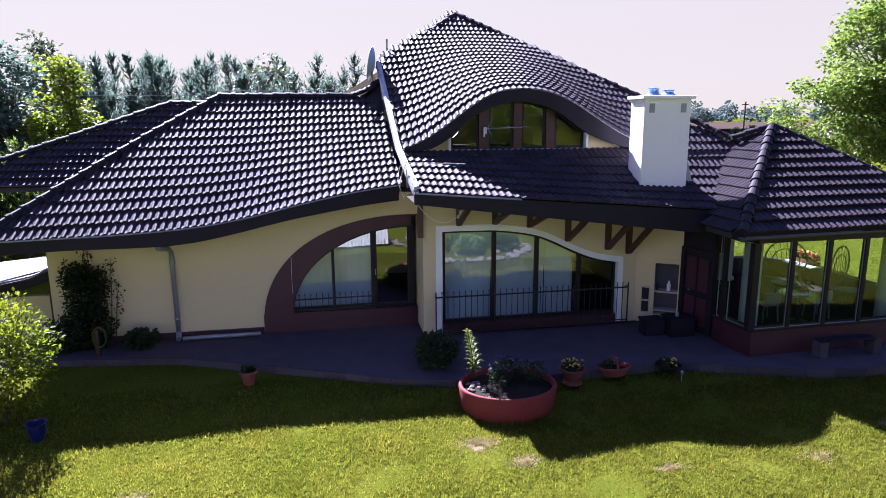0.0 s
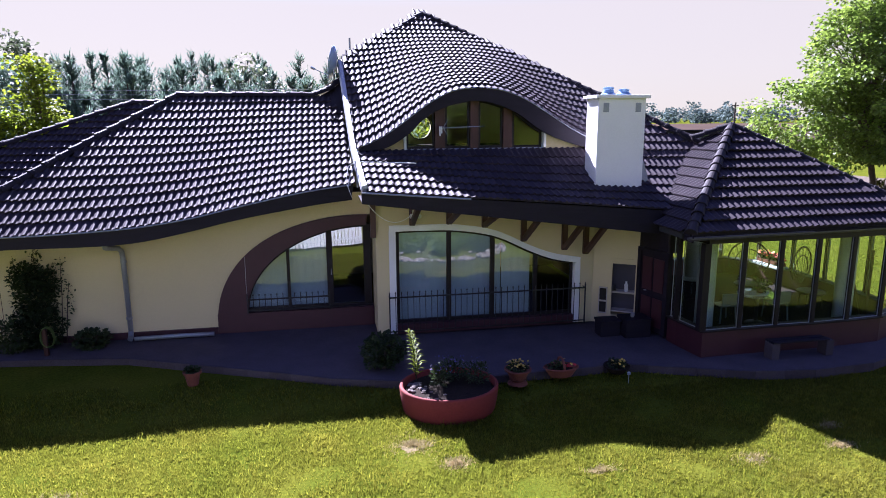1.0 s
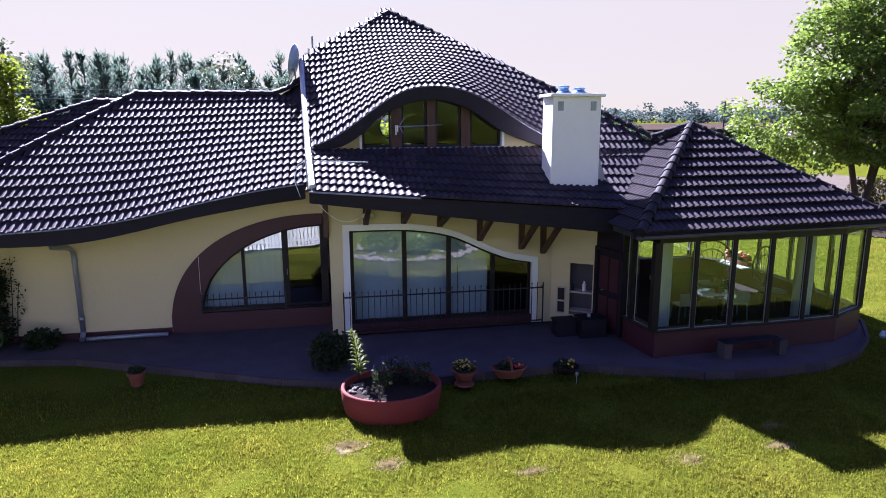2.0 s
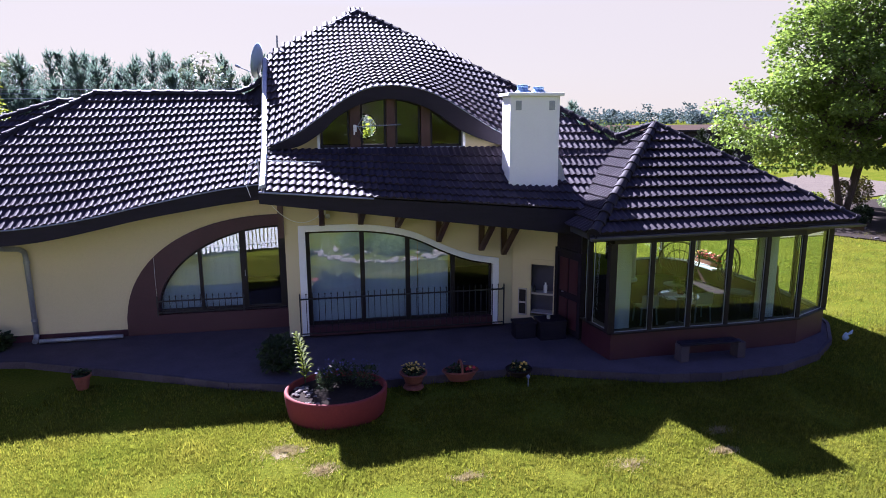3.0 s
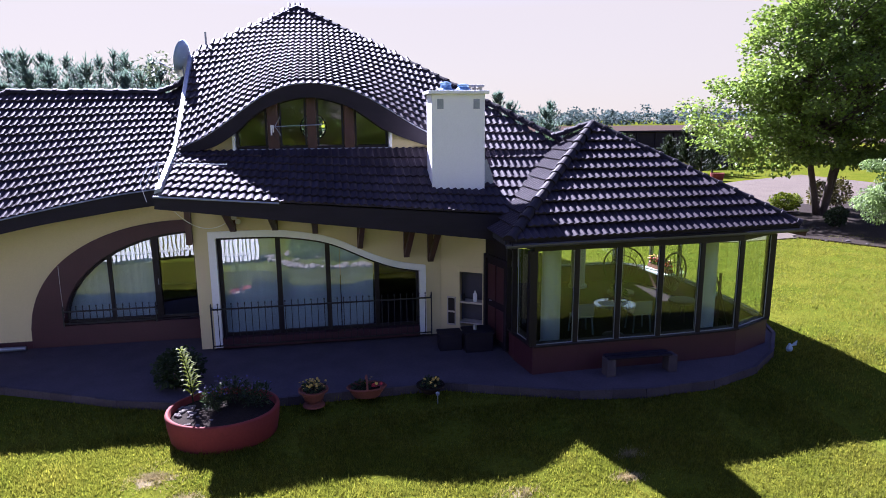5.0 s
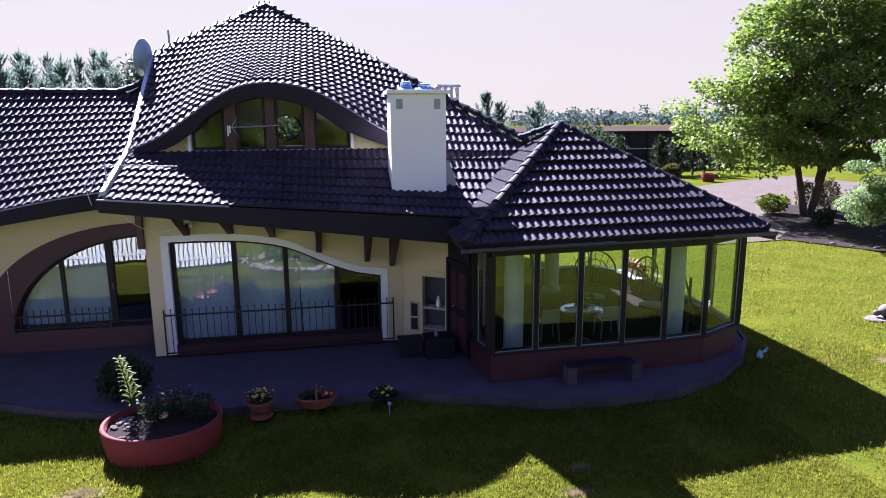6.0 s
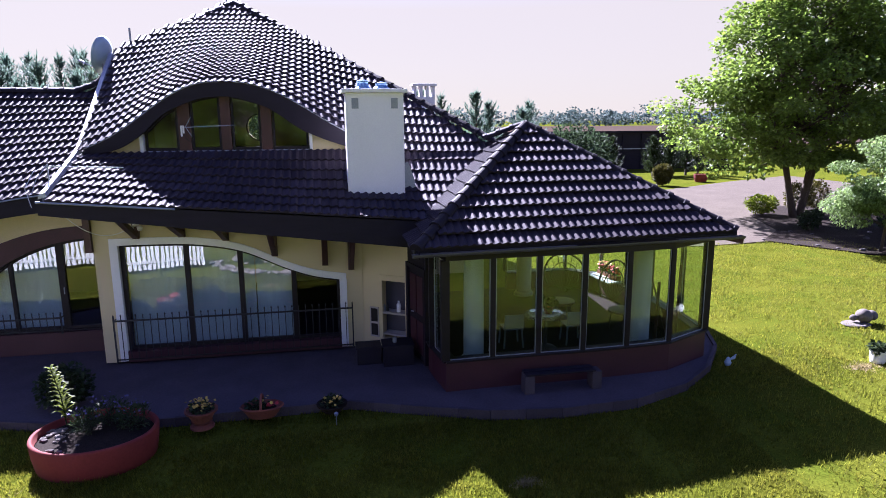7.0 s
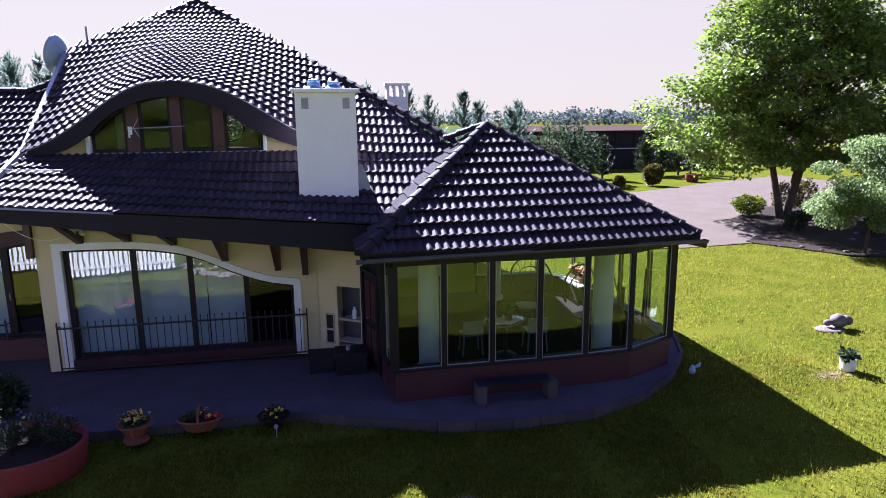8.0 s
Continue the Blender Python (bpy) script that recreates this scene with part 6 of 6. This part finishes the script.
# ---- sunny lawn with ornaments ----
lp = thing("flower_pot", (17.5, 11.35, -0.12), "white pot with dark green succulent on the lawn", "flower pot")
part("pot", lathe(bmesh.new(), [(0.13, 0.0), (0.145, 0.05), (0.15, 0.24), (0.155, 0.25), (0.13, 0.25), (0.12, 0.2)], (17.5, 11.35, -0.12), 22), WHITE, lp)
part("soil", lathe(bmesh.new(), [(0.13, 0.2), (0.06, 0.22)], (17.5, 11.35, -0.12), 16), SOIL, lp)
v_, f_ = leaves(130, blob_place((17.5, 11.35, 0.18), 0.15, 0.15, 0.09, 0.1), 0.12, 0.3)
raw("foliage", v_, f_, DARKLEAF, lp)
orn = thing("stone_ornament", (19.1, 13.5, -0.12), "grey rounded stones resting on a pale slab", "ornament")
for dx, dy, r, sx in ((0.10, 0.0, 0.17, 1.1), (0.36, 0.05, 0.13, 1.0), (0.18, 0.12, 0.12, 1.2), (-0.15, 0.05, 0.08, 1.2)):
    bm = bmesh.new()
    bmesh.ops.create_icosphere(bm, subdivisions=3, radius=r)
    for v in bm.verts:
        v.co = Vector((v.co.x * sx, v.co.y, v.co.z * 0.95)) * (1 + 0.2 * noise.noise(v.co * 6)) + Vector((19.1 + dx, 13.5 + dy, 0.0 + r * 0.6))
    part("stone", bm, PALESTONE, orn, smooth=True)
part("slab", lathe(bmesh.new(), [(0.26, -0.12), (0.33, -0.09), (0.30, -0.07), (0.15, -0.06)], (19.0, 13.5, 0), 18, 1.1, 0.8), PALESTONE, orn)
DRY = material("dry_earth", (0.210, 0.172, 0.100), 0.95, spec=0.05, vary=0.35, scale=9, fine=60, bump=0.8, tint=(0.13, 0.115, 0.050))
STRAW = leafy("straw_blade", (0.380, 0.300, 0.150), (0.270, 0.240, 0.080), 0.5, 0.8, 0.1)
patches = [(2.35, 9.25, 0.42, 0.30), (-2.6, 8.75, 0.25, 0.12), (4.9, 8.0, 0.25, 0.12), (7.3, 7.9, 0.30, 0.16), (8.9, 8.0, 0.22, 0.12), (17.0, 11.2, 0.4, 0.2), (2.9, 8.6, 0.25, 0.2), (9.2, 8.6, 0.25, 0.12)]
for k, (x, y, rx, ry) in enumerate(patches):
    out = []
    for a in [i * math.tau / 60 for i in range(60)]:
        w = 0.55 * (1 + 0.5 * noise.noise((k, 1.5 * math.cos(a), 1.5 * math.sin(a))) + 0.45 * noise.noise((k + 9, 6 * math.cos(a), 6 * math.sin(a))))
        out.append((x + rx * w * math.cos(a), y + ry * w * math.sin(a)))
    tagged(part("bare_ground", slab(bmesh.new(), out, -0.2, lawn_height(x, y) + 0.003, "xy"), DRY), "bare dry patch worn in the lawn", "ground", kind="structure")


def in_shape(x, y, poly):
    c = False
    for (x0, y0), (x1, y1) in zip(poly, poly[1:] + poly[:1]):
        if (y0 > y) != (y1 > y) and x < (x1 - x0) * (y - y0) / (y1 - y0) + x0:
            c = not c
    return c


TERRACE = EDGE + [(14.0, 17.2), (8.6, 17.2), (8.6, 15.2), (-6.6, 15.2)]


def grass(name, x0, x1, y0, y1, n, tall, label):
    rs = np.random.RandomState(int(7 + 10 * y1))
    verts, faces = [], []
    while len(faces) < n:
        x, y = rs.uniform(x0, x1), rs.uniform(y0, y1)
        d = noise.noise((x * 1.1, y * 1.1, 4.0))
        if d < -0.35 and rs.rand() < 0.6 or in_shape(x, y, TERRACE):
            continue
        if any(((x - a) / c) ** 2 + ((y - b) / e) ** 2 < 0.9 for a, b, c, e in patches) and rs.rand() < 0.45:
            continue
        z = lawn_height(x, y) - 0.01
        for _ in range(3):
            px, py = x + rs.normal(0, 0.02), y + rs.normal(0, 0.02)
            a, lean = rs.uniform(0, 6.283), rs.uniform(0.1, 0.8)
            h = tall * rs.uniform(0.5, 1.25) * (1 + 0.5 * d) * (1.9 if rs.rand() < 0.012 else 1.0)
            w = 0.006 + 0.004 * rs.rand()
            ca, sa = math.cos(a), math.sin(a)
            b = len(verts)
            verts += [(px - sa * w, py + ca * w, z), (px + sa * w, py - ca * w, z), (px + ca * lean * h, py + sa * lean * h, z + h)]
            faces.append((b, b + 1, b + 2))
    tagged(raw(name, verts, faces, BLADE), label, "grass", kind="stuff")


rs = np.random.RandomState(3)
v_, f_ = [], []
for x, y, rx, ry in patches:
    for _ in range(int(5200 * (rx * ry) ** 0.5)):
        a, d = rs.uniform(0, 6.283), abs(rs.normal(0, 0.62))
        px, py = x + rx * d * math.cos(a), y + ry * d * math.sin(a)
        if noise.noise((px * 5, py * 5, 2.0)) < -0.12:
            continue
        z, h, w, c = lawn_height(px, py) - 0.005, rs.uniform(0.02, 0.055), 0.006, rs.uniform(0, 6.283)
        b, lean = len(v_), rs.uniform(0.6, 1.8)
        v_ += [(px - math.sin(c) * w, py + math.cos(c) * w, z), (px + math.sin(c) * w, py - math.cos(c) * w, z), (px + math.cos(c) * lean * h, py + math.sin(c) * lean * h, z + h)]
        f_.append((b, b + 1, b + 2))
tagged(raw("dry_grass", v_, f_, STRAW), "straw-coloured dead grass on the worn patches", "grass", kind="stuff")
grass("grass", -7.0, 13.0, 6.2, 10.6, 270000, 0.055, "short uneven blades of sunlit lawn grass")
grass("grass", -7.0, 17.0, 10.6, 12.4, 26000, 0.06, "short uneven blades of shaded lawn grass")
grass("grass", 13.0, 27.0, 6.2, 23.4, 135000, 0.075, "short uneven blades of sunlit lawn grass")

# ---- behind the camera, seen in the window glass ----
fence = thing("picket_fence", (-1.0, 5.6, -0.12), "white painted picket fence across the garden", "fence")
for k in range(57):
    s = k / 56
    x, y = -5.2 + 7.65 * s, 6.9 - 2.05 * s
    b2 = bmesh.new()
    box(b2, x - 0.05, x + 0.05, y - 0.012, y + 0.012, -0.05, 1.20 + 0.05 * math.sin(k * 0.6))
    part("pale", b2, FENCEWHITE, fence)
for z in (0.2, 0.9):
    part("rail", beam(bmesh.new(), (-5.2, 6.93, z), (2.45, 4.88, z), 0.03, 0.08), FENCEWHITE, fence)
for k in range(190):
    a = random.uniform(0.0, 3.1) if k < 160 else random.uniform(0, math.tau)
    d = random.uniform(0.90, 1.06) if k < 160 else random.uniform(0.2, 0.9)
    x, y = 5.3 + 2.6 * d * math.cos(a), 3.9 + 2.6 * d * math.sin(a)
    r = random.choice((0.035, 0.05, 0.06, 0.09)) * random.uniform(0.8, 1.2)
    bm = bmesh.new()
    bmesh.ops.create_icosphere(bm, subdivisions=2, radius=r)
    for v in bm.verts:
        v.co = Vector((v.co.x * 1.2, v.co.y, v.co.z * 0.8)) * (1 + 0.5 * noise.noise(v.co * 9 + Vector((k, 0, 0)))) + Vector((x, y, -0.12 + r * 0.5))
    tagged(part("rockery_stone", bm, PALESTONE), "pale rounded stone of the rockery", "stone", "rockery stones")
for k, (x, y, r, m_) in enumerate(((4.1, 4.3, 0.75, MAPLE), (5.4, 5.0, 0.6, WILLOW), (6.3, 3.8, 0.8, MAPLE), (5.0, 2.9, 0.9, WILLOW), (6.9, 4.8, 0.5, DARKLEAF))):
    shrub("rockery_shrub", x, y, -0.1, r, r, r * 0.55, m_, 900, 0.14, "low leafy shrub in the rockery", "rockery shrubs")

# trees behind the camera, seen in the dormer glass
for k, (x, y, h) in enumerate(((-14, -17, 9), (-8, -20, 10), (-2, -18, 9), (4, -21, 10), (10, -18, 9), (16, -21, 10), (22, -17, 9), (28, -20, 9))):
    broadleaf("garden_tree", x, y, -0.1, h, (h * 0.55, 4.2, 2.8, h * 0.52), [(0.1, 0, 0.1)], MAPLE, 13000, 0.26, "leafy green tree on the far side of the garden", clumps=60, seed=200 + k)
broadleaf("broadleaf_tree", 6.6, 31.0, -0.1, 5.4, (3.9, 2.0, 1.6, 1.7), [(0.1, 0, 0)], LIME, 2200, 0.22, "young yellow-green tree behind the gable", clumps=45, seed=230)
wing_roof = deck("roof", wing_at, wing_in, -9.9, -3.0, WING_ROWS, "tiled slope of the rear wing")
tile_field(wing_roof, wing_at, wing_in, -9.9, -3.0, WING_ROWS, near_camera_side, proud=0.07)
tile_field(con_roof, con_front_at, con_front_in, 8.1, 14.5, CON_ROWS, near_camera_side, proud=0.085)
tile_field(con_side, con_left_at, con_left_in, 11.6, 17.0, CON_ROWS, near_camera_side)
tile_field(low_roof, low_at, low_in, 1.5, 10.2, LOW_ROWS, near_camera_side)
tile_field(main_roof, upper_at, upper_in, 1.0, 11.0, MAIN_ROWS, near_camera_side)
tile_field(left_roof, left_at, left_in, -7.6, 1.9, LEFT_ROWS, near_camera_side)
ridge_caps(con_roof, [CON_L + Vector((0, 0, 0.05)), CON_APEX + Vector((0, 0, 0.05))])
ridge_caps(con_roof, [CON_R + Vector((0, 0, 0.05)), CON_APEX + Vector((0, 0, 0.05))])
ridge_caps(con_side, [(10.2, 14.88, 4.36), CON_APEX + Vector((0, 0, 0.05))])
ridge_caps(main_roof, [(1.70, 18.36, 6.27), APEX + Vector((0, 0, 0.03))])
ridge_caps(main_roof, [(10.6, 15.0, 4.2), APEX + Vector((0, 0, 0.03))])
ridge_caps(left_roof, [(-2.5, RIDGE_Y, RIDGE_Z + 0.03), (0.95, RIDGE_Y, RIDGE_Z + 0.04)])
ridge_caps(left_roof, [(0.95, RIDGE_Y, RIDGE_Z + 0.04), (1.33, RIDGE_Y + 0.05, RIDGE_Z + 0.19), (1.70, RIDGE_Y + 0.15, RIDGE_Z + 0.46)], step=0.24)
ridge_caps(left_roof, [(-6.5, 13.62, 2.70), (-4.05, 16.45, 4.48), (-2.5, RIDGE_Y, RIDGE_Z + 0.03)])
ridge_caps(wing_roof, [(-9.46, 17.75, 3.36), (-4.2, 20.3, 5.37), (-2.6, 20.3, 5.36)])
